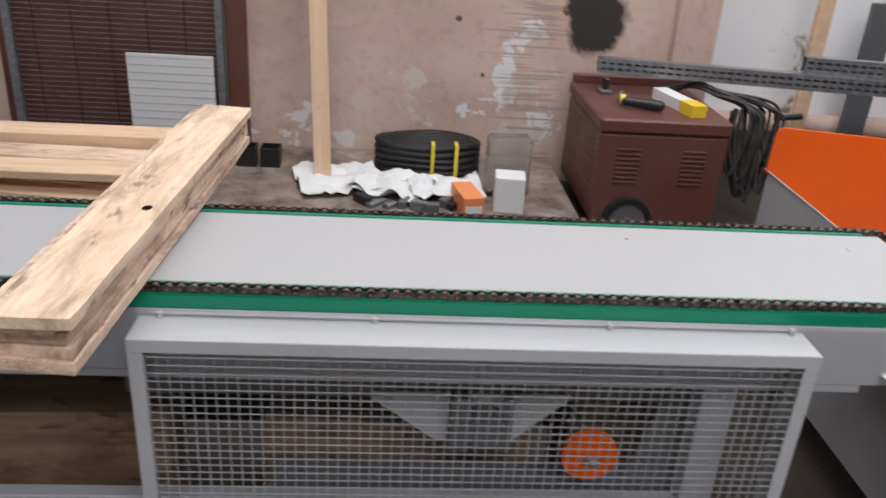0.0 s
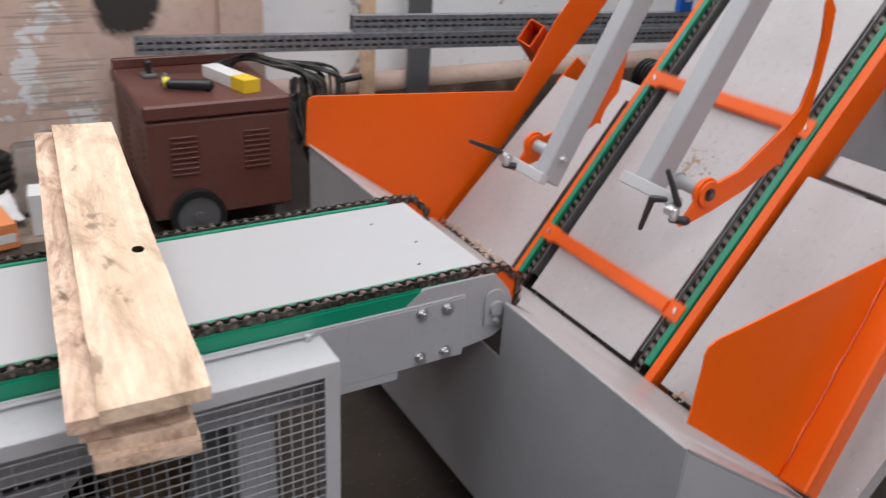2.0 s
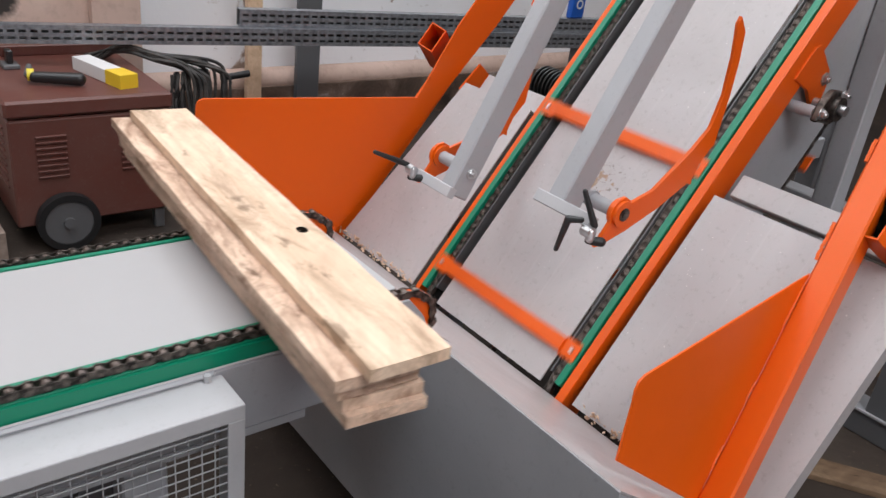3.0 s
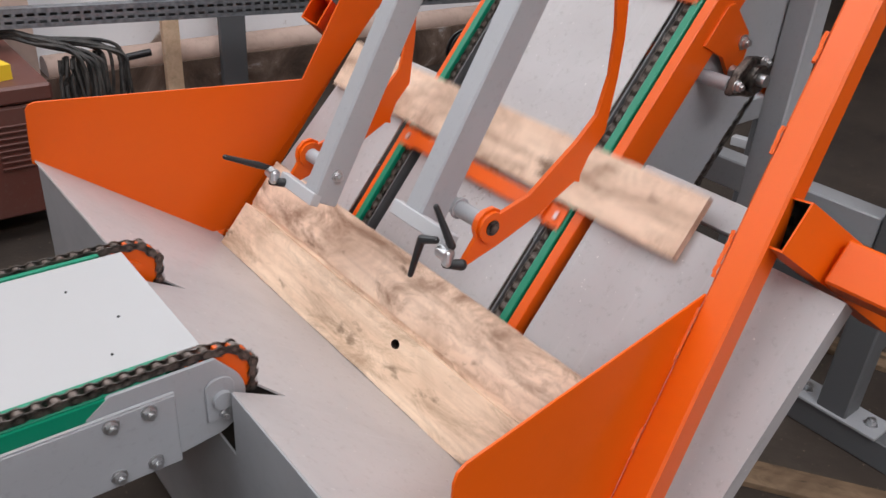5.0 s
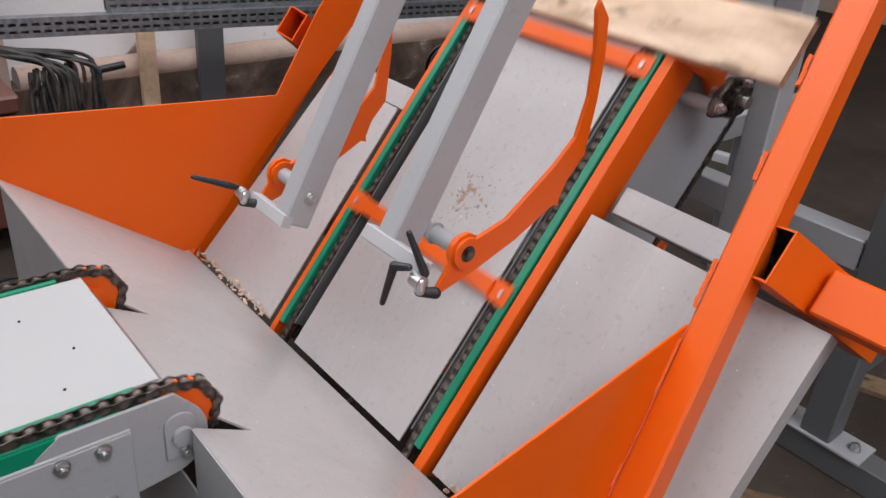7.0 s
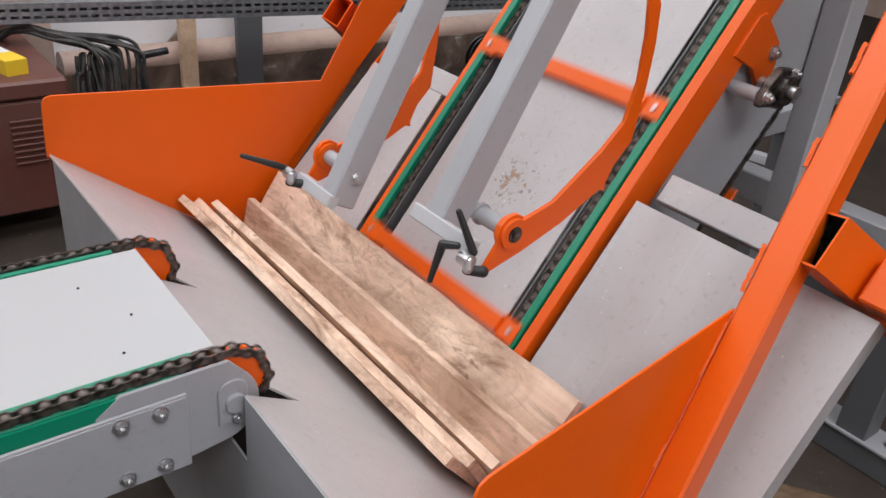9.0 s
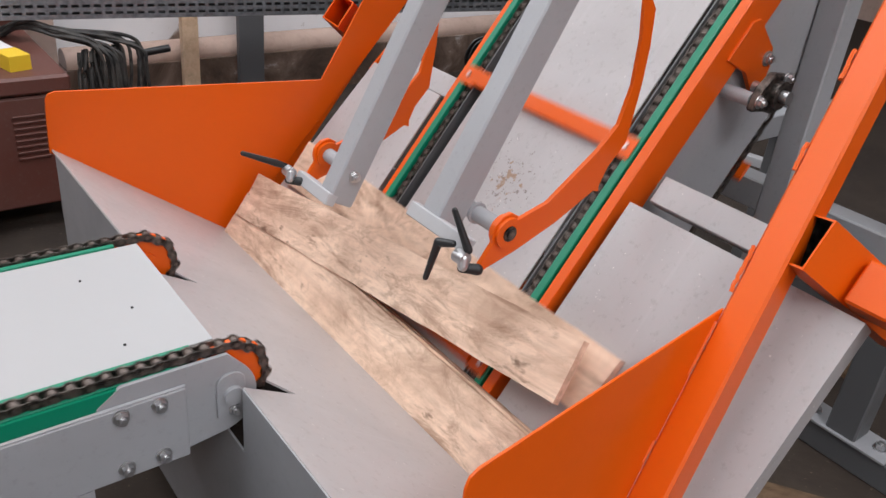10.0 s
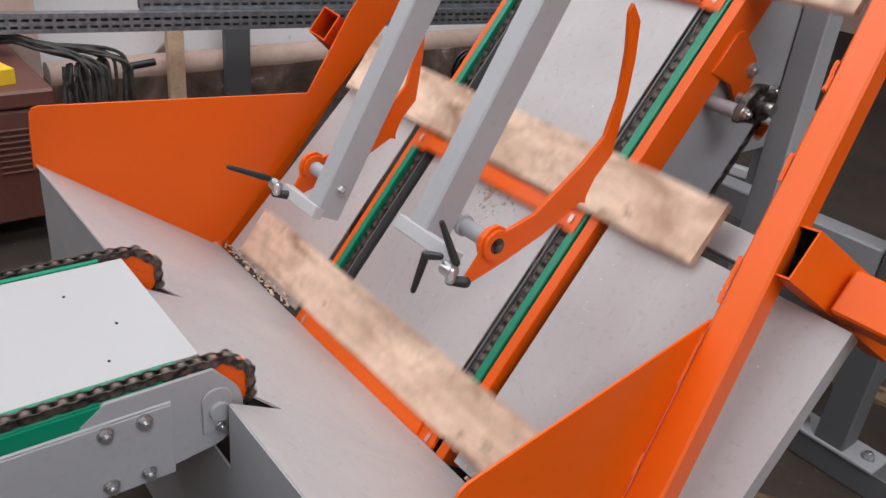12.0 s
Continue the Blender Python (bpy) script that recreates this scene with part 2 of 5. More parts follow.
def wood(name, light, mid, dark, seed=0.0, stain=1.0, grey=0.0):
    """Rough-sawn softwood, the grain along the local y axis."""
    nt, b = shader(name, mid, 0.72, 0.0, 0.3)
    tc = nt.nodes.new("ShaderNodeTexCoord")
    info = nt.nodes.new("ShaderNodeObjectInfo")
    off = nt.nodes.new("ShaderNodeVectorMath")
    off.operation = "MULTIPLY_ADD"
    comb = nt.nodes.new("ShaderNodeCombineXYZ")
    for i, k in enumerate((7.3, 31.0, 5.1)):
        mul = nt.nodes.new("ShaderNodeMath")
        mul.operation = "MULTIPLY"
        mul.inputs[1].default_value = k
        nt.links.new(info.outputs["Random"], mul.inputs[0])
        nt.links.new(mul.outputs[0], comb.inputs[i])
    add = nt.nodes.new("ShaderNodeVectorMath")
    add.operation = "ADD"
    nt.links.new(tc.outputs["Object"], add.inputs[0])
    nt.links.new(comb.outputs[0], add.inputs[1])
    add2 = nt.nodes.new("ShaderNodeVectorMath")
    add2.operation = "ADD"
    add2.inputs[1].default_value = (seed, seed * 2, seed)
    nt.links.new(add.outputs[0], add2.inputs[0])

    def mapped(s):
        mp = nt.nodes.new("ShaderNodeMapping")
        mp.inputs["Scale"].default_value = s
        nt.links.new(add2.outputs[0], mp.inputs[0])
        return mp.outputs[0]

    grain = noise_tex(nt, mapped((60, 2.2, 60)), 1.0, 5, 0.6, 0.6)
    rings = noise_tex(nt, mapped((14, 0.9, 14)), 1.0, 3, 0.5, 1.6)
    blotch = noise_tex(nt, mapped((10, 3.2, 10)), 1.0, 7, 0.7, 0.9)
    smear = noise_tex(nt, mapped((5, 2.6, 5)), 1.0, 4, 0.6, 1.2)
    spots = noise_tex(nt, mapped((22, 9, 22)), 1.0, 4, 0.6, 0.3)
    c = ramp(nt, rings, [(0.3, light), (0.7, mid)])
    c = mix(nt, ramp(nt, grain, [(0.45, (0, 0, 0)), (0.75, (0.32,) * 3)]), c, dark)
    c = mix(nt, ramp(nt, smear, [(0.50, (0, 0, 0)), (0.66, (0.62 * stain,) * 3)]), c, tuple(m_ * 0.35 + d_ * 0.5 for m_, d_ in zip(mid, dark)))
    c = mix(nt, ramp(nt, blotch, [(0.50, (0, 0, 0)), (0.66, (0.85 * stain,) * 3)]), c, tuple(d * 0.72 + grey * 0.1 for d in dark))
    mottle = noise_tex(nt, mapped((30, 12, 30)), 1.0, 9, 0.78, 1.2)
    where = noise_tex(nt, mapped((4.5, 1.7, 4.5)), 1.0, 2, 0.5, 0.3)
    both = nt.nodes.new("ShaderNodeMath")
    both.operation = "MULTIPLY"
    nt.links.new(ramp(nt, mottle, [(0.44, (0, 0, 0)), (0.70, (0.70 * stain,) * 3)]), both.inputs[0])
    nt.links.new(ramp(nt, where, [(0.40, (0.12, 0.12, 0.12)), (0.62, (1, 1, 1))]), both.inputs[1])
    c = mix(nt, both.outputs[0], c, tuple(d * 0.75 for d in dark))
    c = mix(nt, ramp(nt, spots, [(0.63, (0, 0, 0)), (0.71, (0.85 * stain,) * 3)]), c, tuple(d * 0.4 for d in dark))
    nt.links.new(c, b.inputs["Base Color"])
    bump(nt, b, grain, 0.45, 0.0012)


wood("pine", (0.88, 0.685, 0.52), (0.76, 0.55, 0.395), (0.36, 0.215, 0.12), 0.0, 0.72)
wood("weathered_pine", (0.89, 0.69, 0.535), (0.78, 0.56, 0.418), (0.31, 0.16, 0.095), 3.7, 0.95)
wood("old_wood", (0.27, 0.18, 0.11), (0.19, 0.12, 0.072), (0.085, 0.052, 0.032), 8.1, 1.0)
wood("batten_wood", (0.82, 0.60, 0.42), (0.72, 0.50, 0.33), (0.46, 0.27, 0.15), 5.2, 0.25)

# near-black, puts the depth shade of the knot hole into its colour
shader("knot_hole_shade", (0.022, 0.013, 0.008), 0.9)

# plaster, worn to white patches
nt, b = shader("brown_plaster", (0.45, 0.33, 0.27), 0.85)
v = world_coords(nt)
pa = noise_tex(nt, v, 1.3, 6, 0.6, 0.6)
pb = noise_tex(nt, v, 5.5, 6, 0.62, 0.25)
pc = noise_tex(nt, v, 18, 5, 0.6)
c = ramp(nt, pa, [(0.3, (0.46, 0.33, 0.27)), (0.55, (0.60, 0.44, 0.37)), (0.75, (0.67, 0.53, 0.46))])
c = mix(nt, ramp(nt, pc, [(0.5, (0, 0, 0)), (0.8, (0.4,) * 3)]), c, (0.27, 0.195, 0.155))

patch = masked(nt, pb, (-0.49, 2.9, 0.38), 0.40, 0.565, 0.585, 1.0)
c = mix(nt, patch, c, (0.66, 0.64, 0.63))
for px, pz, pr, tone in ((-1.0, 0.45, 0.36, (0.62, 0.53, 0.46)), (-1.26, 0.39, 0.22, (0.60, 0.51, 0.44)), (-0.52, 0.66, 0.26, (0.74, 0.73, 0.73)), (-0.515, 0.55, 0.22, (0.72, 0.71, 0.71)), (-0.69, 0.37, 0.17, (0.70, 0.69, 0.68)), (-0.265, 0.37, 0.36, (0.68, 0.66, 0.65)), (-0.30, 0.55, 0.30, (0.60, 0.52, 0.45)), (-0.30, 0.83, 0.34, (0.74, 0.73, 0.73)), (-1.66, 0.24, 0.30, (0.70, 0.68, 0.67)), (-0.45, 0.27, 0.4, (0.55, 0.50, 0.46)), (-1.35, 0.22, 0.2, (0.66, 0.64, 0.62))):
    c = mix(nt, masked(nt, pb, (px, 2.9, pz), pr, 0.545, 0.565, 1.0), c, tone)
for px, pz, pr in ((-0.61, 0.59, 0.07), (-0.75, 0.88, 0.05), (-0.2, 0.95, 0.09)):
    c = mix(nt, masked(nt, pb, (px, 2.9, pz), pr, 0.52, 0.56, 0.9), c, (0.045, 0.036, 0.032))
comb = noise_tex(nt, world_coords(nt, (2, 2, 75)), 1.0, 2, 0.5)
for pz in (0.15, 0.5, 0.85):
    c = mix(nt, masked(nt, comb, (-0.36, 2.9, pz), 0.42, 0.55, 0.60, 0.6), c, (0.30, 0.24, 0.21))
soot = masked(nt, pa, (-0.07, 2.9, 0.88), 0.32, 0.47, 0.54, 0.97)
c = mix(nt, soot, c, (0.02, 0.018, 0.017))
nt.links.new(c, b.inputs["Base Color"])
bump(nt, b, mix(nt, 0.5, pc, patch), 0.5, 0.006)
nt, b = shader("dusty_plinth", (0.22, 0.165, 0.13), 0.9)
pa = noise_tex(nt, world_coords(nt), 5.0, 7, 0.7, 0.4)
nt.links.new(ramp(nt, pa, [(0.34, (0.09, 0.066, 0.052)), (0.5, (0.21, 0.16, 0.13)), (0.68, (0.36, 0.29, 0.245))]), b.inputs["Base Color"])
bump(nt, b, pa, 0.7, 0.01)
nt, b = shader("rough_brown", (0.14, 0.09, 0.065), 0.9)
pa = noise_tex(nt, world_coords(nt), 3.2, 7, 0.68, 0.6)
c = ramp(nt, pa, [(0.32, (0.05, 0.032, 0.024)), (0.52, (0.15, 0.10, 0.075)), (0.62, (0.24, 0.17, 0.135)), (0.68, (0.52, 0.48, 0.46))])
nt.links.new(c, b.inputs["Base Color"])
bump(nt, b, pa, 0.8, 0.02)
nt, b = shader("white_plaster", (0.86, 0.87, 0.91), 0.8)
pa = noise_tex(nt, world_coords(nt), 2.6, 7, 0.65, 0.5)
pc = noise_tex(nt, world_coords(nt), 24, 5, 0.6)
c = ramp(nt, pa, [(0.31, (0.30, 0.22, 0.175)), (0.335, (0.55, 0.5, 0.47)), (0.36, (0.88, 0.89, 0.92))])
c = mix(nt, ramp(nt, pc, [(0.66, (0, 0, 0)), (0.72, (0.5,) * 3)]), c, (0.4, 0.36, 0.33))
nt.links.new(c, b.inputs["Base Color"])
bump(nt, b, pa, 0.6, 0.01)
nt, b = shader("concrete", (0.2, 0.18, 0.165), 0.85)
pa = noise_tex(nt, world_coords(nt), 1.6, 6, 0.62, 0.3)
pc = noise_tex(nt, world_coords(nt), 45, 5, 0.65)
c = ramp(nt, pa, [(0.3, (0.016, 0.010, 0.007)), (0.6, (0.042, 0.029, 0.021)), (0.8, (0.085, 0.064, 0.05))])
c = mix(nt, ramp(nt, pc, [(0.64, (0, 0, 0)), (0.72, (0.6,) * 3)]), c, (0.30, 0.22, 0.145))
nt.links.new(c, b.inputs["Base Color"])
bump(nt, b, pc, 0.5, 0.004)
shader("ceiling_white", (0.62, 0.62, 0.6), 0.9)
shader("yellow_card", (0.80, 0.55, 0.03), 0.5)
shader("white_card", (0.72, 0.72, 0.72), 0.6)
shader("orange_card", (0.78, 0.27, 0.1), 0.5)
shader("blue_plastic", (0.01, 0.09, 0.42), 0.4)
shader("yellow_plastic", (0.75, 0.62, 0.05), 0.4)
nt, b = shader("clear_film", (0.75, 0.77, 0.78), 0.18)
b.inputs["Transmission Weight"].default_value = 0.95
b.inputs["IOR"].default_value = 1.1

# ---------------------------------------------------------------- the hall


def slab_object(name, x0, x1, y0, y1, z0, z1, mat, label):
    bm = bmesh.new()
    box(bm, x0, x1, y0, y1, z0, z1)
    return tagged(part(name, bm, M[mat]), label, kind="structure")


FLOOR = 0.0
slab_object("floor", -7.2, 9.2, -6.2, 4.2, -0.2, FLOOR, "concrete", "stained dusty concrete workshop floor")
slab_object("wall_north", -7.0, 0.62, 2.90, 3.2, FLOOR, 2.9, "brown_plaster", "brown plaster wall worn to white patches")
# the high openings in both north walls are added for the fill lamps
slab_object("wall_north_head", -7.0, 0.62, 2.90, 3.2, 4.3, 5.0, "brown_plaster", "brown plaster wall over the added high opening")
slab_object("wall_north_west", -7.0, -3.5, 2.90, 3.2, 2.9, 4.3, "brown_plaster", "brown plaster wall beside the added high opening")
slab_object("wall_north_pier", 0.3, 0.62, 2.90, 3.2, 2.9, 4.3, "brown_plaster", "brown plaster pier beside the added high opening")
slab_object("wall_north_bay", 0.62, 9.0, 3.45, 3.75, FLOOR, 2.9, "white_plaster", "white flaking painted masonry wall")
slab_object("wall_bay_head", 0.62, 9.0, 3.45, 3.75, 4.3, 5.0, "white_plaster", "white flaking wall over the added high opening")
slab_object("wall_bay_pier", 0.62, 1.1, 3.45, 3.75, 2.9, 4.3, "white_plaster", "white flaking pier beside the added high opening")
slab_object("wall_bay_east", 4.9, 9.0, 3.45, 3.75, 2.9, 4.3, "white_plaster", "white flaking wall beside the added high opening")
slab_object("wall_east", 9.0, 9.2, -6.2, 3.75, FLOOR, 5.0, "brown_plaster", "brown plaster wall of the hall")
slab_object("ceiling", -7.2, 9.2, 2.7, 3.75, 5.0, 5.2, "ceiling_white", "plain pale ceiling")
slab_object("ceiling_middle", -7.2, 9.2, -2.85, -0.5, 5.0, 5.2, "ceiling_white", "plain pale ceiling between the roof light and the added south opening")
slab_object("ceiling_south", -7.2, 9.2, -6.2, -4.35, 5.0, 5.2, "ceiling_white", "plain pale ceiling")
slab_object("ceiling_west", -7.2, -2.6, -0.5, 2.7, 5.0, 5.2, "ceiling_white", "plain pale ceiling")
slab_object("ceiling_east", 2.6, 9.2, -0.5, 2.7, 5.0, 5.2, "ceiling_white", "plain pale ceiling")
slab_object("ceiling_south_west", -7.2, -2.3, -4.35, -2.85, 5.0, 5.2, "ceiling_white", "plain pale ceiling")
slab_object("ceiling_south_east", 2.3, 9.2, -4.35, -2.85, 5.0, 5.2, "ceiling_white", "plain pale ceiling")
slab_object("wall_south", -7.0, -2.2, -6.2, -6.0, FLOOR, 5.0, "brown_plaster", "plaster wall of the hall")
slab_object("wall_south_east", 3.0, 9.0, -6.2, -6.0, FLOOR, 5.0, "brown_plaster", "plaster wall of the hall")
slab_object("wall_south_sill", -2.2, 3.0, -6.2, -6.0, FLOOR, 1.5, "brown_plaster", "plaster wall under the windows")
slab_object("wall_south_head", -2.2, 3.0, -6.2, -6.0, 3.7, 5.0, "brown_plaster", "plaster wall over the windows")
slab_object("wall_west", -7.2, -7.0, -0.5, 3.2, FLOOR, 5.0, "brown_plaster", "plaster wall beside the gate")
slab_object("wall_west_south", -7.2, -7.0, -6.2, -4.0, FLOOR, 5.0, "brown_plaster", "plaster wall beside the gate")
slab_object("wall_west_head", -7.2, -7.0, -4.0, -0.5, 4.2, 5.0, "brown_plaster", "plaster wall over the open gate")

# ---------------------------------------------------------------- feed conveyor
# the side plate's outer face is the plane y = 0, the boards ride along +x
C_LEFT = -4.56
Z_TABLE, Z_CHAIN = 0.784, 0.783
Y_NEAR, Y_FAR = 0.013, 0.430
NOSE_X, NOSE_Z, NOSE_R = 0.187, 0.717, 0.062
feed = thing("feed_conveyor", "pale grey steel feed conveyor with two chains over a flat table", "conveyor")

bm = bmesh.new()
box(bm, C_LEFT, 0.172, 0.036, 0.404, Z_TABLE - 0.006, Z_TABLE, bevel=0.001)
part("table_plate", bm, M["white_sheet"], feed, "flat pale sheet-metal table")
for y0, s in ((-0.012, 1), (0.455, -1)):
    bm = bmesh.new()
    yy = sorted((y0, y0 + s * 0.006))
    box(bm, C_LEFT, 0.105, yy[0], yy[1], 0.600, 0.740, bevel=0.002)
    y2 = sorted((y0, y0 + s * 0.006))
    box(bm, C_LEFT, 0.105, y2[0], y2[1], 0.7405, 0.746, bevel=0.0022)
    box(bm, C_LEFT, -0.05, y2[0], y2[1], 0.582, 0.5995)
    side = part("side_channel", bm, M["grey_paint"], feed)
    # end plate with the round nose
    bm = bmesh.new()
    arc = [(0.162 + 0.066 * math.cos(a), 0.690 + 0.072 * math.sin(a)) for a in [radians(d) for d in range(-78, 44, 12)]]
    poly = [(0.03, 0.60)] + arc + [(0.178, 0.776), (0.008, 0.776), (-0.03, 0.748), (-0.03, 0.60)]
    slab(bm, poly, 0.007, pose(0, y0 + (0.0062 if s > 0 else -0.0132), 0), 0.001)
    part("end_plate", bm, M["grey_paint"], feed)
    bm = bmesh.new()
    slab(bm, [(0.155, 0.655), (0.205, 0.655), (0.205, 0.72)] + [(0.18 + 0.025 * math.cos(a), 0.72 + 0.02 * math.sin(a)) for a in [radians(d) for d in range(20, 180, 20)]] + [(0.155, 0.72)], 0.006, pose(0, y0 - (0.0 if s > 0 else 0.006), 0), 0.001)
    part("axle_keeper", bm, M["grey_paint"], feed)
    if s > 0:
        for x, z in ((0.002, 0.726), (0.061, 0.726), (0.002, 0.622), (0.061, 0.622)):
            hexbolt("bolt", pose(x, -0.012, z) @ TO_FRONT, feed, 0.0098, 0.008)
        bm = bmesh.new()
        cyl(bm, 0.017, 0.014, pose(0.182, -0.014, 0.697) @ TO_FRONT, 18)
        part("axle_end", bm, M["grey_paint"], feed)
        hexbolt("bolt", pose(0.184, -0.012, 0.665) @ TO_FRONT, feed, 0.007, 0.006)
for yc, s in ((Y_NEAR, -1), (Y_FAR, 1)):
    bm = bmesh.new()
    ys = sorted((yc + s * 0.0115, yc + s * 0.0125))
    box(bm, C_LEFT, 0.10, ys[0], ys[1], 0.744, 0.776, bevel=0.002)
    box(bm, C_LEFT, 0.10, yc - 0.018, yc + 0.018, 0.735, 0.772)
    part("chain_guide", bm, M["green_plastic"], feed, "green plastic chain guide strip")
    bm = bmesh.new()
    ys = (0.0265, 0.0345) if s < 0 else (0.4055, 0.4165)
    box(bm, C_LEFT, 0.13, ys[0], ys[1], 0.745, 0.787, bevel=0.001)
    part("inner_guide", bm, M["green_plastic"], feed, "green plastic strip beside the chain")
    bm = bmesh.new()
    teeth = []
    for k in range(16):
        for da, rr in ((-7.5, 0.055), (-3.2, 0.070), (3.2, 0.070), (7.5, 0.055)):
            a = radians(22.5 * k + da)
            teeth.append((rr * math.cos(a), rr * math.sin(a)))
    slab(bm, teeth, 0.009, pose(NOSE_X, yc - 0.0045, NOSE_Z))
    cyl(bm, 0.03, 0.018, pose(NOSE_X, yc, NOSE_Z) @ TO_FRONT, 20)
    part("sprocket", bm, M["orange_paint"], feed, "orange chain sprocket")
bm = bmesh.new()
cyl(bm, 0.016, 0.44, pose(NOSE_X, 0.22, NOSE_Z) @ TO_FRONT, 18)
part("axle", bm, M["zinc"], feed)
for x, y in ((0.09, 0.185), (0.045, 0.085), (0.04, 0.31), (-0.52, 0.33)):
    bm = bmesh.new()
    cyl(bm, 0.0024, 0.002, pose(x, y, Z_TABLE + 0.0008), 10)
    part("screw", bm, M["dark_void"], feed)
for x in (-4.2, -2.2, -0.34):
    for y in (0.03, 0.37):
        bm = bmesh.new()
        box(bm, x - 0.04, x + 0.04, y, y + 0.06, 0.0, 0.60, bevel=0.004)
        part("leg", bm, M["grey_paint"], feed)
for z in (0.16,):
    bm = bmesh.new()
    box(bm, -2.2, -0.34, 0.04, 0.08, z, z + 0.05, bevel=0.003)
    part("cross_bar", bm, M["grey_paint"], feed)

# added black sheet, blocks light from the north and darkens the guard's background
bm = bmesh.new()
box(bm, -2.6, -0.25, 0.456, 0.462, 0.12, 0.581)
part("side_skirt", bm, M["black_plastic"], feed, "added black sheet that blocks light under the conveyor")

# roller-chain links, two pitches long
PITCH = 0.0254


def link_mesh():
    bm = bmesh.new()
    for k, yo in ((0, 0.0094), (1, 0.0070)):
        for s in (-1, 1):
            x0 = k * PITCH
            pts = [(x0 + 0.0098 * math.cos(radians(a)), 0.0098 * math.sin(radians(a))) for a in (60, 105, 150, 210, 255, 300)]
            pts += [(x0 + PITCH / 2, -0.0058)]
            pts += [(x0 + PITCH + 0.0098 * math.cos(radians(a)), 0.0098 * math.sin(radians(a))) for a in (240, 285, 330, 30, 75, 120)]
            pts += [(x0 + PITCH / 2, 0.0058)]
            slab(bm, pts, 0.0022, pose(0, s * yo - 0.0011, 0))
    plates = len(bm.faces)
    for k in (0, 1):
        cyl(bm, 0.0080, 0.0122, pose(k * PITCH, 0, 0) @ TO_FRONT, 12)
        cyl(bm, 0.004, 0.023, pose(k * PITCH, 0, 0) @ TO_FRONT, 8)
    bm.faces.ensure_lookup_table()
    for f in bm.faces[plates:]:
        f.material_index = 1
    me = mesh_of("link", bm, M["chain_steel"])
    me.materials.append(M["roller_steel"])
    return me


LINK = link_mesh()


def loop_pose(s, path):
    """Point and angle at the length s along a closed path of (x, z) points."""
    pts, cum = path
    s = s % cum[-1]
    i = int(np.searchsorted(cum, s, side="right")) - 1
    i = min(i, len(pts) - 2)
    t = (s - cum[i]) / (cum[i + 1] - cum[i])
    x = pts[i][0] + t * (pts[i + 1][0] - pts[i][0])
    z = pts[i][1] + t * (pts[i + 1][1] - pts[i][1])
    return x, z, math.degrees(math.atan2(pts[i + 1][1] - pts[i][1], pts[i + 1][0] - pts[i][0]))


def closed_path(pts):
    pts = pts + [pts[0]]
    cum = [0.0]
    for a, c in zip(pts, pts[1:]):
        cum.append(cum[-1] + math.hypot(c[0] - a[0], c[1] - a[1]))
    return pts, cum


ZC = Z_CHAIN
nose = [(NOSE_X + (ZC - NOSE_Z) * math.sin(radians(a)), NOSE_Z + (ZC - NOSE_Z) * math.cos(radians(a))) for a in range(0, 181, 15)]
tail = [(-4.5 - (ZC - NOSE_Z) * math.sin(radians(a)), NOSE_Z - (ZC - NOSE_Z) * math.cos(radians(a))) for a in range(0, 181, 15)]
FEED_PATH = closed_path(nose + tail)


FEED_V = 0.516
CHAIN_LINKS = []


def chain(y, path, parent, frame_m, travel):
    """A chain of rigid two-pitch pieces round a closed path; travel gives its way at a time."""
    n = int(path[1][-1] / (2 * PITCH))
    for i in range(n):
        ob = new("chain_link", LINK)
        ob.parent = parent
        CHAIN_LINKS.append((ob, i * path[1][-1] / n, path[1][-1] / n, y, path, frame_m, travel))


def link_pose(s, step, y, path, frame_m):
    x, z, _ = loop_pose(s, path)
    x2, z2, _ = loop_pose(s + step, path)
    return frame_m @ pose(x, y, z, 0, -math.degrees(math.atan2(z2 - z, x2 - x)), 0)


FEED_DRIFT = ((0, -0.053), (0.5, -0.010), (1, 0.007), (1.5, 0.016), (2.25, 0.014), (3, -0.003), (3.5, 0.0))


def feed_travel(t):
    return FEED_V * t + float(np.interp(t, [d[0] for d in FEED_DRIFT], [d[1] for d in FEED_DRIFT]))


chain(Y_NEAR, FEED_PATH, feed, Matrix(), feed_travel)
chain(Y_FAR, FEED_PATH, feed, Matrix(), feed_travel)

# wire guard over the drive
guard = thing("drive_guard", "pale grey wire-mesh machine guard box bolted under the conveyor edge", "guard")
GX0, GX1, GY, GZ0, GZ1 = -1.605, -0.216, -0.106, 0.18, 0.731
bm = bmesh.new()
box(bm, GX0, GX1, GY, -0.006, GZ1 - 0.004, GZ1, bevel=0.0015)
box(bm, GX0, GX1, GY, GY + 0.004, GZ1 - 0.03, GZ1 - 0.002, bevel=0.001)
part("top_flange", bm, M["pale_grey_paint"], guard)
for x0, x1 in ((GX0, GX0 + 0.03), (GX1 - 0.03, GX1)):
    bm = bmesh.new()
    box(bm, x0, x1, GY + 0.0005, GY + 0.0045, GZ0, GZ1 - 0.03, bevel=0.001)
    xs = (x0, x0 + 0.004) if x0 == GX0 else (x1 - 0.004, x1)
    box(bm, xs[0], xs[1], GY + 0.005, -0.008, GZ0, GZ1 - 0.006)
    part("upright", bm, M["pale_grey_paint"], guard)
bm = bmesh.new()
box(bm, GX0 + 0.03, GX1 - 0.03, GY + 0.0005, GY + 0.0045, GZ0, GZ0 + 0.03, bevel=0.001)
part("bottom_rail", bm, M["pale_grey_paint"], guard)
bm = bmesh.new()
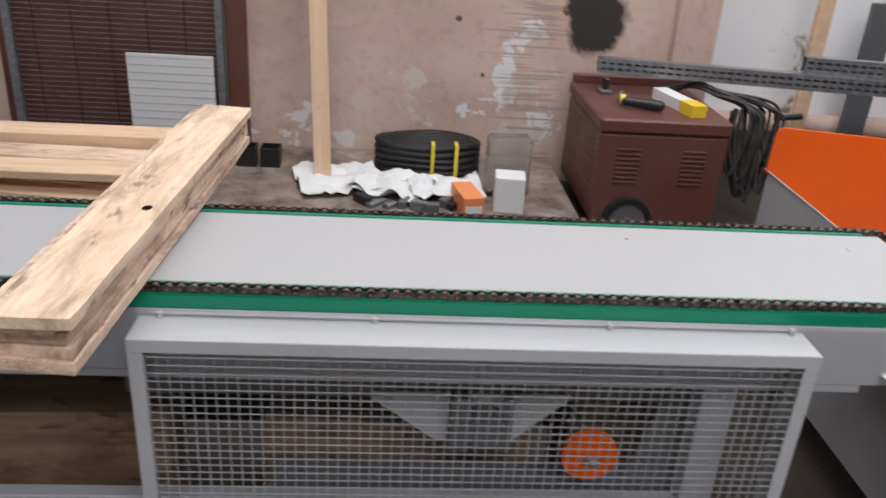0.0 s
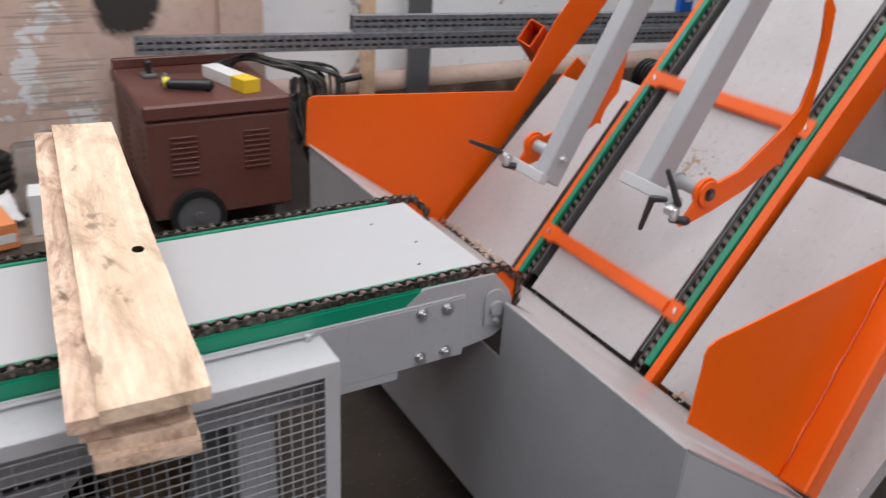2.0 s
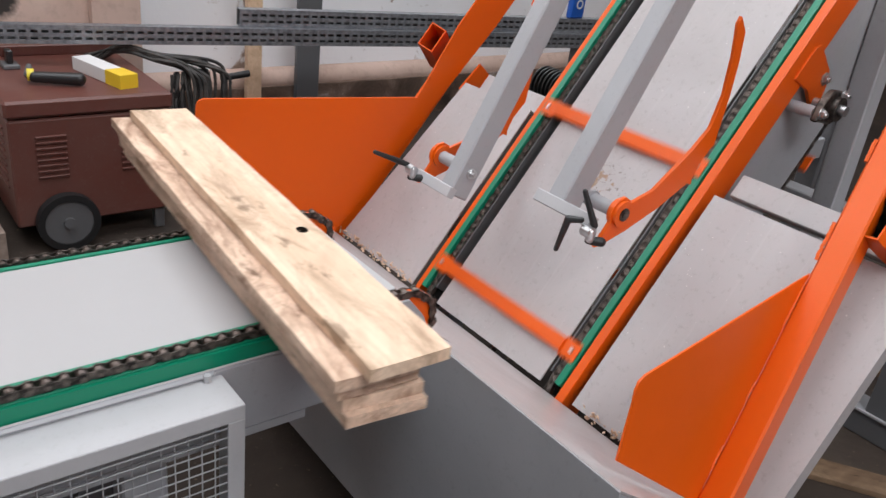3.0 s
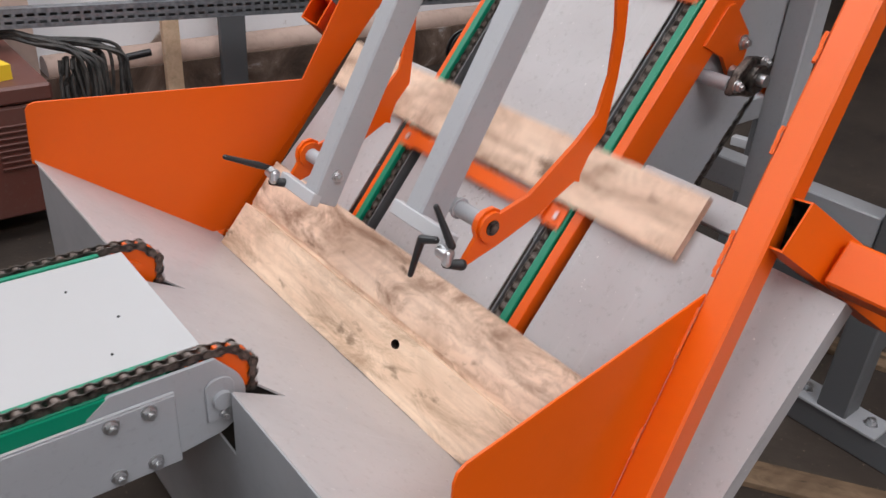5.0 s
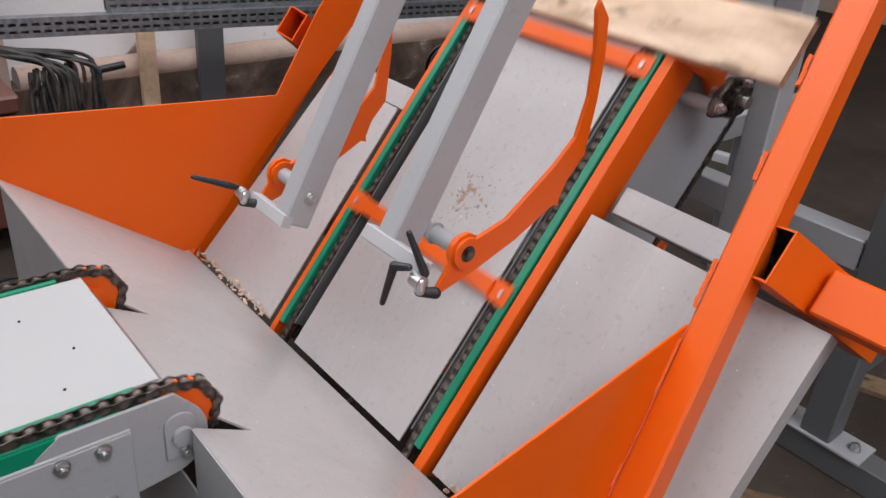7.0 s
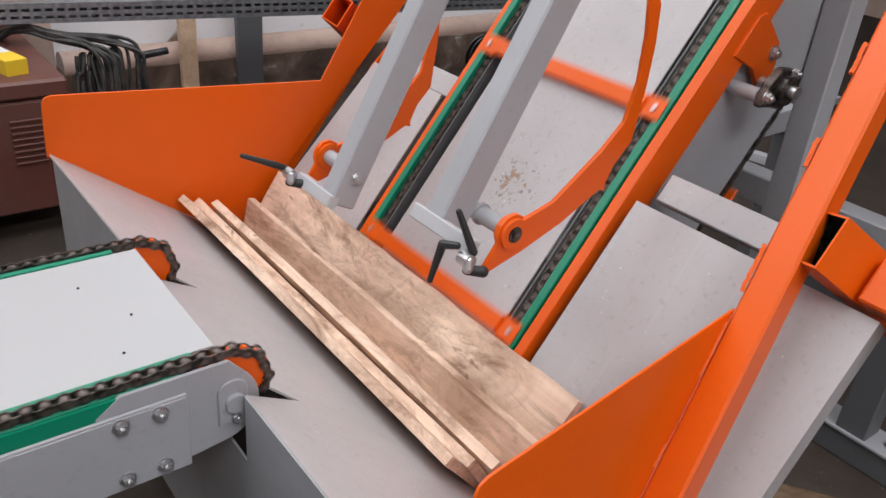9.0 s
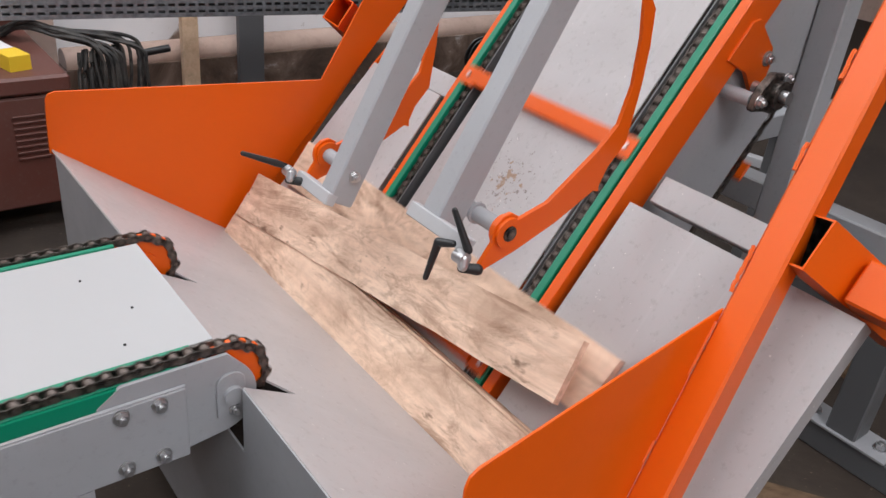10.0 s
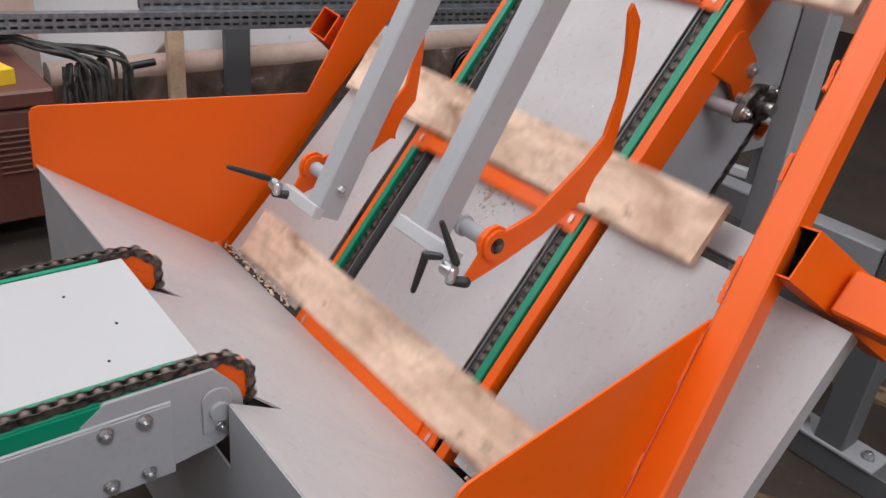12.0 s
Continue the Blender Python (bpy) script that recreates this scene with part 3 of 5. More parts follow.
cyl(bm, 0.0013, GZ1 - GZ0 - 0.04, Matrix(), 5)
UP_WIRE = mesh_of("wire", bm, M["wire_grey"])
bm = bmesh.new()
cyl(bm, 0.0014, GX1 - GX0 - 0.04, Matrix(), 5)
LONG_WIRE = mesh_of("wire", bm, M["wire_grey"])
for k in range(int((GX1 - GX0 - 0.05) / 0.0222) + 1):
    ob = new("wire", UP_WIRE)
    ob.parent = guard
    ob.matrix_world = pose(GX0 + 0.03 + 0.0222 * k, GY + 0.008, (GZ0 + GZ1) / 2)
for k in range(int((GZ1 - GZ0 - 0.04) / 0.0188) + 1):
    ob = new("wire", LONG_WIRE)
    ob.parent = guard
    ob.matrix_world = pose((GX0 + GX1) / 2, GY + 0.0053, GZ0 + 0.02 + 0.0188 * k, 0, 90)
for x in (-1.56, -1.13, -0.64, -0.245):
    bm = bmesh.new()
    cyl(bm, 0.0065, 0.014, pose(x, -0.02, GZ1 + 0.006), 6)
    part("bolt", bm, M["pale_grey_paint"], guard)
bm = bmesh.new()
box(bm, GX0 + 0.02, GX1 - 0.01, -0.016, -0.002, GZ1, GZ1 + 0.012, bevel=0.005)
part("seam_bar", bm, M["grey_paint"], guard)

# ---------------------------------------------------------------- inclined elevator
ANG = 53.0
VX, VZ = 0.674, 0.372
INC = pose(VX, 0, VZ, 0, -ANG, 0)  # x up the slope, y across, z off the bed


def inc(u, y, n):
    return INC @ Vector((u, y, n))


hopper = thing("board_hopper", "grey steel hopper trough with a sloping worn sheet front", "hopper")
LIPX, LIPZ = 0.194, 0.718
bm = bmesh.new()
SL = math.hypot(VX - LIPX, LIPZ - VZ)
SLOPE = pose(LIPX, 0, LIPZ, 0, math.degrees(math.atan2(LIPZ - VZ, VX - LIPX)), 0)
E = SL - 0.012
rim = {}


def rim_vert(x, y):
    if (x, y) not in rim:
        rim[(x, y)] = bm.verts.new((x, y, 0))
    return rim[(x, y)]


for poly in (
    [(0, -0.56), (E, -0.56), (E, -0.03), (0, -0.03)], [(0, -0.03), (E, -0.03), (0.140, 0.0)], [(0.140, 0.0), (E, -0.03), (E, 0.065)],
    [(0.140, 0.0), (E, 0.065), (0, 0.065)], [(0, 0.065), (E, 0.065), (E, 0.395), (0, 0.395)], [(0, 0.395), (E, 0.395), (0.132, 0.43)],
    [(0.132, 0.43), (E, 0.395), (E, 0.48)], [(0.132, 0.43), (E, 0.48), (0, 0.48)], [(0, 0.48), (E, 0.48), (E, 1.10), (-0.012, 1.112)],
):
    bm.faces.new([rim_vert(*q) for q in poly])
r = bmesh.ops.extrude_face_region(bm, geom=bm.faces[:])
bmesh.ops.translate(bm, verts=[v for v in r["geom"] if isinstance(v, bmesh.types.BMVert)], vec=(0, 0, -0.004))
bmesh.ops.transform(bm, matrix=SLOPE, verts=bm.verts[:])
part("slope_sheet", bm, M["worn_sheet"], hopper, "sloping sheet of worn bare grey steel")
for y0, y1, z1 in ((-0.56, -0.03, LIPZ - 0.002), (0.065, 0.395, LIPZ - 0.002), (0.48, 1.098, LIPZ - 0.002), (-0.03, 0.065, LIPZ - 0.14), (0.395, 0.48, LIPZ - 0.14)):
    bm = bmesh.new()
    box(bm, LIPX - 0.003, LIPX + 0.001, y0, y1, 0.14, z1)
    part("front_sheet", bm, M["grey_paint"], hopper)
for y in (-0.56, 1.096):
    bm = bmesh.new()
    slab(bm, [(LIPX + 0.002, 0.14), (VX + 0.05, 0.14), (VX, VZ - 0.006), (LIPX + 0.002, LIPZ - 0.008)], 0.004, pose(0, y, 0))
    part("side_sheet", bm, M["grey_paint"], hopper)
for y in (-0.5, 1.04):
    bm = bmesh.new()
    box(bm, 0.23, 0.29, y - 0.03, y + 0.03, 0.0, 0.16, bevel=0.004)
    part("leg", bm, M["dark_grey_paint"], hopper)

elev = thing("elevator", "inclined board elevator with two chains, green guides and orange rails", "elevator")
TOP = 1.90


def ibox(bm, u0, u1, y0, y1, n0, n1, bevel=0.0):
    return box(bm, u0, u1, y0, y1, n0, n1, INC, bevel)


for y0, y1, u1, nm in ((0.056, 0.505, TOP, "centre_bed"), (-0.588, -0.062, 0.648, "side_bed"), (0.635, 0.962, 0.668, "side_bed")):
    bm = bmesh.new()
    ibox(bm, 0.012, u1, y0, y1, -0.004, 0.0)
    if y0 < -0.5:
        ibox(bm, 0.012, u1, y0, y0 + 0.004, -0.05, -0.004)
    if y1 > 0.9:
        # the far edge runs inwards, up the slope
        for q in bm.verts:
            w = INC.inverted() @ q.co
            if w.y > 0.9:
                q.co = inc(w.x, 1.048 - 0.128 * w.x, w.z)
    part(nm, bm, M["worn_sheet"], elev, "worn bare steel bed sheet")
for y0, y1 in ((-0.56, -0.07), (0.64, 0.94)):
    bm = bmesh.new()
    ibox(bm, 0.675, 0.74, y0, y1, -0.075, -0.045, 0.003)
    part("side_ledge", bm, M["worn_sheet"], elev)
for y, s in ((0.028, -1), (0.562, 1)):
    bm = bmesh.new()
    ys = sorted((y + s * 0.014, y + s * 0.034))
    ibox(bm, 0.03, TOP, ys[0], ys[1], -0.035, 0.006, 0.002)
    part("chain_guide", bm, M["green_plastic"], elev, "green plastic chain guide strip")
    bm = bmesh.new()
    ys = sorted((y + s * 0.040, y + s * (0.066 if s < 0 else 0.060)))
    ibox(bm, -0.01, TOP, ys[0], ys[1], -0.09, 0.004 if s < 0 else -0.004, 0.002)
    part("side_rail", bm, M["orange_paint"], elev, "orange painted steel rail")
    # near-black strip puts the shade deep under the chain into colour
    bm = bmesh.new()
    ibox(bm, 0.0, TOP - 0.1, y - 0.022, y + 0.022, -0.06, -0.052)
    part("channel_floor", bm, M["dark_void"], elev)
    bm = bmesh.new()
    ys = sorted((y - s * 0.016, y - s * 0.020))
    ibox(bm, 0.05, TOP, ys[0], ys[1], -0.05, -0.002)
    part("channel_lip", bm, M["dark_grey_paint"], elev)
    bm = bmesh.new()
    ys = sorted((y + s * 0.02, y + s * 0.05))
    ibox(bm, 0.42, TOP, ys[0], ys[1], -0.35, -0.092)
    part("frame_web", bm, M["grey_paint"], elev, "grey painted frame side plate")

# the lift chain's loop holds nine flights
FLIGHT_GAP = 0.573
ZI, RI = -0.012, 0.215
RUN = (9 * FLIGHT_GAP - 2 * math.pi * RI) / 2
U_LOW = 0.03
up = [(U_LOW + RUN + RI * math.sin(radians(a)), ZI - RI + RI * math.cos(radians(a))) for a in range(0, 181, 10)]
low = [(U_LOW - RI * math.sin(radians(a)), ZI - RI - RI * math.cos(radians(a))) for a in range(0, 181, 10)]
LIFT_PATH = closed_path(low[-1:] + up + low[:-1])
LIFT_LOOP = LIFT_PATH[1][-1]
DRIFT = ((0, 0.322), (1, 0.258), (1.5, 0.223), (2, 0.184), (2.5, 0.152), (3, 0.121), (3.5, 0.088), (5.5, -0.072), (6.5, -0.136), (9.5, -0.343), (10.5, -0.457), (12, -0.562))


def lift_travel(t):
    """The way of the flight that stands at this height on the slope, in metres."""
    return 1.146 * t + float(np.interp(t, [d[0] for d in DRIFT], [d[1] for d in DRIFT])) - U_LOW


chain(0.028, LIFT_PATH, elev, INC, lift_travel)
chain(0.562, LIFT_PATH, elev, INC, lift_travel)
FLIGHTS = []


def flight_mesh():
    bm = bmesh.new()
    box(bm, -0.02, 0.02, 0.0, 0.59, 0.012, 0.018, bevel=0.0015)
    box(bm, -0.02, 0.021, 0.05, 0.54, 0.018, 0.032, bevel=0.002)
    box(bm, -0.026, 0.026, 0.0, 0.055, 0.018, 0.023, bevel=0.002)
    box(bm, -0.026, 0.026, 0.535, 0.59, 0.018, 0.023, bevel=0.002)
    return mesh_of("flight", bm, M["orange_paint"], False)


FLIGHT = flight_mesh()
for k in range(9):
    ob = new("flight_bar", FLIGHT)
    ob.parent = elev
    for yb in (0.02, 0.57):
        bm = bmesh.new()
        cyl(bm, 0.006, 0.006, pose(0, yb, 0.026), 8)
        part("bolt", bm, M["zinc"], ob)
    FLIGHTS.append((ob, k * FLIGHT_GAP))

# idler bearing on its lug
bm = bmesh.new()
slab(bm, [(1.32, 1.165), (1.379, 1.245), (1.405, 1.25), (1.482, 1.181), (1.492, 1.134), (1.479, 1.082), (1.439, 1.084), (1.40, 1.13)], 0.012, pose(0, -0.044, 0), 0.001)
part("lug", bm, M["orange_paint"], elev, "orange lug plate")
hexbolt("bolt", pose(1.468, -0.044, 1.158) @ TO_FRONT, elev, 0.013)
bm = bmesh.new()
cyl(bm, 0.016, 0.075, pose(1.362, -0.06, 1.09) @ TO_FRONT, 18)
part("spacer", bm, M["grey_paint"], elev)
bm = bmesh.new()
slab(bm, [(1.375, 1.05), (1.42, 1.045), (1.455, 1.035), (1.49, 1.05), (1.50, 1.085), (1.475, 1.125), (1.43, 1.13), (1.39, 1.10)], 0.02, pose(-0.032, -0.118, 0.02), 0.004)
ring(bm, 0.032, 0.016, 0.03, pose(1.420, -0.118, 1.102) @ TO_FRONT)
part("bearing", bm, M["chain_steel"], elev, "dark cast flange bearing")
bm = bmesh.new()
cyl(bm, 0.014, 0.09, pose(1.420, -0.105, 1.102) @ TO_FRONT, 16)
part("shaft", bm, M["zinc"], elev)
hexbolt("bolt", pose(1.358, -0.118, 1.092) @ TO_FRONT, elev, 0.011)
hexbolt("bolt", pose(1.446, -0.118, 1.135) @ TO_FRONT, elev, 0.010)

bm = bmesh.new()
slab(bm, [(1.085, 0.872), (1.165, 0.955), (1.25, 0.885), (1.21, 0.81)], 0.008, pose(0, 1.0, 0), 0.001)
part("lug", bm, M["orange_paint"], elev, "orange lug plate")
bm = bmesh.new()
cyl(bm, 0.055, 0.20, pose(1.70, 1.12, 0.80) @ TO_FRONT, 20)
box(bm, 1.655, 1.745, 0.70, 1.02, 0.745, 0.855, bevel=0.008)
gear_motor = part("gear_motor", bm, M["black_plastic"], elev, "black finned gear motor")
for k in range(9):
    bm = bmesh.new()
    ring(bm, 0.075, 0.05, 0.006, pose(1.70, 1.035 + 0.021 * k, 0.80) @ TO_FRONT, 20)
    part("cooling_fin", bm, M["black_plastic"], gear_motor)

# side walls
CONV = 7.3
cheek_r = thing("side_guide", "orange steel guide plate welded along a sloping square tube", "guide")
RIGHT = INC @ pose(0.54, -0.42, 0.122, 0, 0, CONV)  # the seam, x along it
loc = RIGHT.inverted()


def rp(x, z):
    """A point of the right plate's plane over a place in the side view."""
    p = loc @ Vector((x, -0.46, z))
    return (p.x, p.z)


bm = bmesh.new()
vs = bmesh.ops.create_cube(bm, size=1.0)["verts"]
bmesh.ops.transform(bm, matrix=RIGHT @ pose(0.19, -0.0315, -0.034) @ Matrix.Diagonal((1.46, 0.062, 0.066, 1)), verts=vs)
bmesh.ops.bevel(bm, geom=bm.edges[:], offset=0.005, segments=1, affect="EDGES")
part("beam", bm, M["orange_paint"], cheek_r)
bm = bmesh.new()
poly = [rp(0.272, 0.686), rp(0.296, 0.79), rp(0.298, 0.812), rp(0.306, 0.827), rp(0.322, 0.834), (0.0, -0.007), (-0.50, -0.007), (-0.535, -0.024), rp(0.605, 0.43)]
slab(bm, poly, 0.005, RIGHT @ pose(0, 0.0, 0), 0.001)
part("plate", bm, M["orange_paint"], cheek_r, "orange guide plate")
random.seed(4)
for x0, x1 in ((-0.46, -0.40), (-0.30, -0.25), (-0.13, -0.02), (0.03, 0.13), (0.27, 0.33), (0.45, 0.52)):
    bm = bmesh.new()
    n = int((x1 - x0) / 0.006)
    pts = [(x0 + 0.006 * k, 0.001 + random.uniform(-0.001, 0.001), 0.001 + random.uniform(-0.001, 0.001)) for k in range(n)]
    path_tube(bm, pts, 0.0042, 6)
    bmesh.ops.transform(bm, matrix=RIGHT, verts=bm.verts[:])
    part("weld_seam", bm, M["orange_paint"], cheek_r)
bm = bmesh.new()
hollow(bm, 0.052, 0.098, 0.004, 0.34, INC @ pose(0.708, -0.472, 0.112, -20) @ pose(0, 0, 0, 0, 90))
bm.faces.ensure_lookup_table()
for k in range(4):
    bm.faces[4 * k + 1].material_index = 1
ob = part("bracket_tube", bm, M["orange_paint"], cheek_r, "open orange square tube stub, bare dark steel inside")
ob.data.materials.append(M["chain_steel"])
bm = bmesh.new()
ibox(bm, 0.66, 0.745, -0.95, -0.545, -0.045, 0.03, 0.004)
part("outrigger_tube", bm, M["orange_paint"], cheek_r)

cheek_l = thing("side_guide", "orange steel guide plate with a sloping upper arm", "guide")
LEFT = pose(0.18, 1.087, 0, 0, 0, -2.6)  # x along the plate
bm = bmesh.new()
poly = [(-0.003, 0.716), (0.0, 0.80), (0.004, 0.858), (0.012, 0.871), (0.028, 0.876), (0.768, 0.838), (0.905, 1.075), (1.33, 1.66), (1.51, 1.66), (1.067, 1.071), (0.50, 0.40), (0.45, 0.40)]
slab(bm, poly, 0.006, LEFT, 0.001)
part("plate", bm, M["orange_paint"], cheek_l)
bm = bmesh.new()
box(bm, -0.75, 0.75, -0.03, 0.03, -0.03, 0.03, LEFT @ pose(0.93, 0.037, 0.95, 0, -54, 0), 0.005)
part("beam", bm, M["orange_paint"], cheek_l)
bm = bmesh.new()
hollow(bm, 0.06, 0.09, 0.004, 0.26, LEFT @ pose(0.872, 0.10, 1.018, 0, -54, 0) @ pose(0, 0, 0, 36) @ pose(0, 0, 0, 0, 90))
part("bracket_tube", bm, M["orange_paint"], cheek_l, "open orange square tube stub")

# two hold-down arms


def capsule(bm, a, c, r0, r1, seg=14):
    a, c = Vector(a), Vector(c)
    d = c - a
    m = Matrix.Translation((a + c) / 2) @ d.to_track_quat("Z", "Y").to_matrix().to_4x4()
    cyl(bm, r0, d.length, m, seg, r1)
    for p, r in ((a, r0), (c, r1)):
        vs = bmesh.ops.create_uvsphere(bm, u_segments=seg, v_segments=8, radius=r)["verts"]
        bmesh.ops.translate(bm, verts=vs, vec=p)


ARMS = (
    # arm's y and end, side, bar's reach, pivot, finger's y, clamp, jaw, levers
    (0.090, (0.680, 0.862), -1, 0.172, (0.730, 0.887), -0.04, (0.612, -0.055, 0.868), (0.621, -0.072, 0.851),
     (((0.621, -0.062, 0.884), (0.604, -0.032, 0.955)), ((0.603, -0.038, 0.890), (0.590, -0.012, 0.884), (0.568, -0.012, 0.815)))),
    (0.479, (0.6775, 0.7485), 1, 0.150, (0.705, 0.812), 0.597, (0.597, 0.585, 0.787), (0.604, 0.572, 0.768),
     (((0.594, 0.60, 0.797), (0.568, 0.605, 0.808), (0.495, 0.62, 0.838)),)),
)
for yc, (ax, az), s, reach, (px, pz), fy, clamp_at, jaw_at, levers in ARMS:
    t = thing("hold_down_arm", "grey square-tube arm with an orange curved finger and black clamp levers", "arm", group="hold-down arms")
    a0, d = Vector((ax, yc, az)), Vector((0.475, 0, 0.880) if s < 0 else (0.45, 0, 0.893))
    m = Matrix.Translation(a0) @ pose(0, 0, 0, 0, -math.degrees(math.atan2(d.z, d.x)), 0)
    bm = bmesh.new()
    box(bm, -0.01, 1.0, -0.040, 0.012, -0.014, 0.058, m, 0.004)
    part("arm_tube", bm, M["grey_paint"], t)
    # foot bar that carries the clamp
    bm = bmesh.new()
    ya, yb = (0.040, 0.033 - reach) if s < 0 else (-0.0405, -0.040 + reach)
    box(bm, -0.020, 0.010, min(ya, yb), max(ya, yb), 0.0375, 0.064, m, 0.002)
    part("foot_bar", bm, M["pale_grey_paint"], t)
    bm = bmesh.new()
    cyl(bm, 0.0175, abs(fy - yc), pose(px, (fy + yc) / 2, pz) @ TO_FRONT, 22)
    cyl(bm, 0.0225, 0.006, pose(px, yc + s * 0.043, pz) @ TO_FRONT, 22)
    part("pivot", bm, M["grey_paint"], t)
    bm = bmesh.new()
    prof = [(0.658, 0.814), (0.68, 0.816), (0.758, 0.839), (0.86, 0.878), (0.957, 0.929), (0.973, 0.924), (0.972, 0.94), (0.989, 0.978), (1.029, 1.022), (1.041, 1.139), (1.042, 1.217), (1.034, 1.292), (1.005, 1.326), (0.998, 1.309), (1.012, 1.235), (1.015, 1.143), (0.996, 1.065), (0.946, 1.016), (0.83, 0.929), (0.75, 0.906), (0.756, 0.915), (0.736, 0.926), (0.714, 0.923), (0.698, 0.907), (0.693, 0.887), (0.696, 0.87)]
    slab(bm, [(x + px - 0.73, z + pz - 0.887) for x, z in prof], 0.010, pose(0, fy - 0.005, 0), 0.001)
    ring(bm, 0.0315, 0.0165, 0.026, pose(px, fy, pz) @ TO_FRONT)
    part("finger", bm, M["orange_paint"], t, "curved orange steel finger")
    bm = bmesh.new()
    cyl(bm, 0.0155, 0.03, pose(px, fy, pz) @ TO_FRONT, 16)
    cyl(bm, 0.009, 0.036, pose(px, fy, pz) @ TO_FRONT, 12)
    part("pivot_bolt", bm, M["chain_steel"], t)
    if s > 0:
        hexbolt("bolt", m @ pose(0.065, -0.040, 0.02) @ TO_FRONT, t, 0.011)
    # clamp
    c = Vector(clamp_at)
    bm = bmesh.new()
    cyl(bm, 0.014, 0.026, Matrix.Translation(c) @ pose(0, 0, 0, 90), 16)
    capsule(bm, c + Vector((0, -0.006, 0)), c + Vector((-0.004, -0.012, -0.012)), 0.013, 0.010)
    q = Vector(levers[0][0])
    capsule(bm, c, q, 0.0065, 0.0065)
    part("clamp", bm, M["zinc"], t, "bright screw clamp")
    bm = bmesh.new()
    capsule(bm, Vector(jaw_at) + Vector((-0.012, 0.008, 0)), Vector(jaw_at) + Vector((0.012, -0.008, -0.002)), 0.009, 0.011)
    part("clamp_jaw", bm, M["black_rubber"], t)
    for line in levers:
        bm = bmesh.new()
        for p0, p1 in zip(line, line[1:]):
            capsule(bm, p0, p1, 0.0085 if p1 == line[-1] else 0.007, 0.0058 if p1 == line[-1] else 0.009)
        part("lever", bm, M["black_plastic"], t, "black plastic clamping lever")

# ---------------------------------------------------------------- welding set
weld = thing("welding_set", "old brown sheet-steel welding rectifier on wheels", "welder")
WX0, WX1, WY0, WY1, WZ = -0.135, 0.475, 2.085, 2.80, 0.606
bm = bmesh.new()
box(bm, WX0, WX1, WY0, WY1, 0.10, 0.532, bevel=0.008)
part("body", bm, M["brown_paint"], weld)
bm = bmesh.new()
box(bm, WX0 - 0.008, WX1 + 0.008, WY0 - 0.008, WY1 + 0.008, 0.540, WZ, bevel=0.010)
part("lid", bm, M["brown_paint"], weld, "brown lid with dust on it")
bm = bmesh.new()
box(bm, WX0, WX1, WY1 - 0.04, WY1, WZ, WZ + 0.045, bevel=0.004)
part("rear_rim", bm, M["brown_paint"], weld)
for x0 in (-0.048, 0.266):
    for k in range(8):
        bm = bmesh.new()
        slab(bm, [(0, 0), (0.115, 0), (0.112, 0.012), (0.003, 0.012)], 0.008, pose(x0, WY0 - 0.007, 0.455 - 0.023 * k, 18), 0.002)
        part("louvre", bm, M["brown_paint"], weld)
for k in range(9):
    for y0 in (WY0 + 0.08, WY0 + 0.42):
        bm = bmesh.new()
        box(bm, WX0 - 0.006, WX0 + 0.002, y0, y0 + 0.20, 0.24 + 0.03 * k, 0.25 + 0.03 * k, bevel=0.002)
        part("louvre", bm, M["brown_paint"], weld)
for y in (WY0 - 0.035, WY1 + 0.035):
    w = bmesh.new()
    ring(w, 0.118, 0.092, 0.04, pose(0.04, y, 0.118) @ TO_FRONT, 32)
    wheel = part("wheel", w, M["black_rubber"], weld, "solid rubber wheel on a steel disc")
    w = bmesh.new()
    cyl(w, 0.0925, 0.02, pose(0.04, y, 0.118) @ TO_FRONT, 28)
    cyl(w, 0.022, 0.05, pose(0.04, y, 0.118) @ TO_FRONT, 14)
    part("rim", w, M["dark_grey_paint"], wheel)
bm = bmesh.new()
cyl(bm, 0.012, 0.80, pose(0.04, (WY0 + WY1) / 2, 0.118) @ TO_FRONT, 12)
part("axle", bm, M["dark_grey_paint"], weld)
for y in (WY0 + 0.05, WY1 - 0.05):
    bm = bmesh.new()
    box(bm, WX1 - 0.07, WX1 - 0.03, y - 0.02, y + 0.02, 0.0, 0.10, bevel=0.003)
    part("foot", bm, M["dark_grey_paint"], weld)
bm = bmesh.new()
cyl(bm, 0.016, 0.14, pose(0.92, 2.45, 0.555, 0, 84, 0), 14)
part("handle", bm, M["black_plastic"], weld)

# ---------------------------------------------------------------- boards
BW, BL, BT = 0.138, 1.245, 0.0245


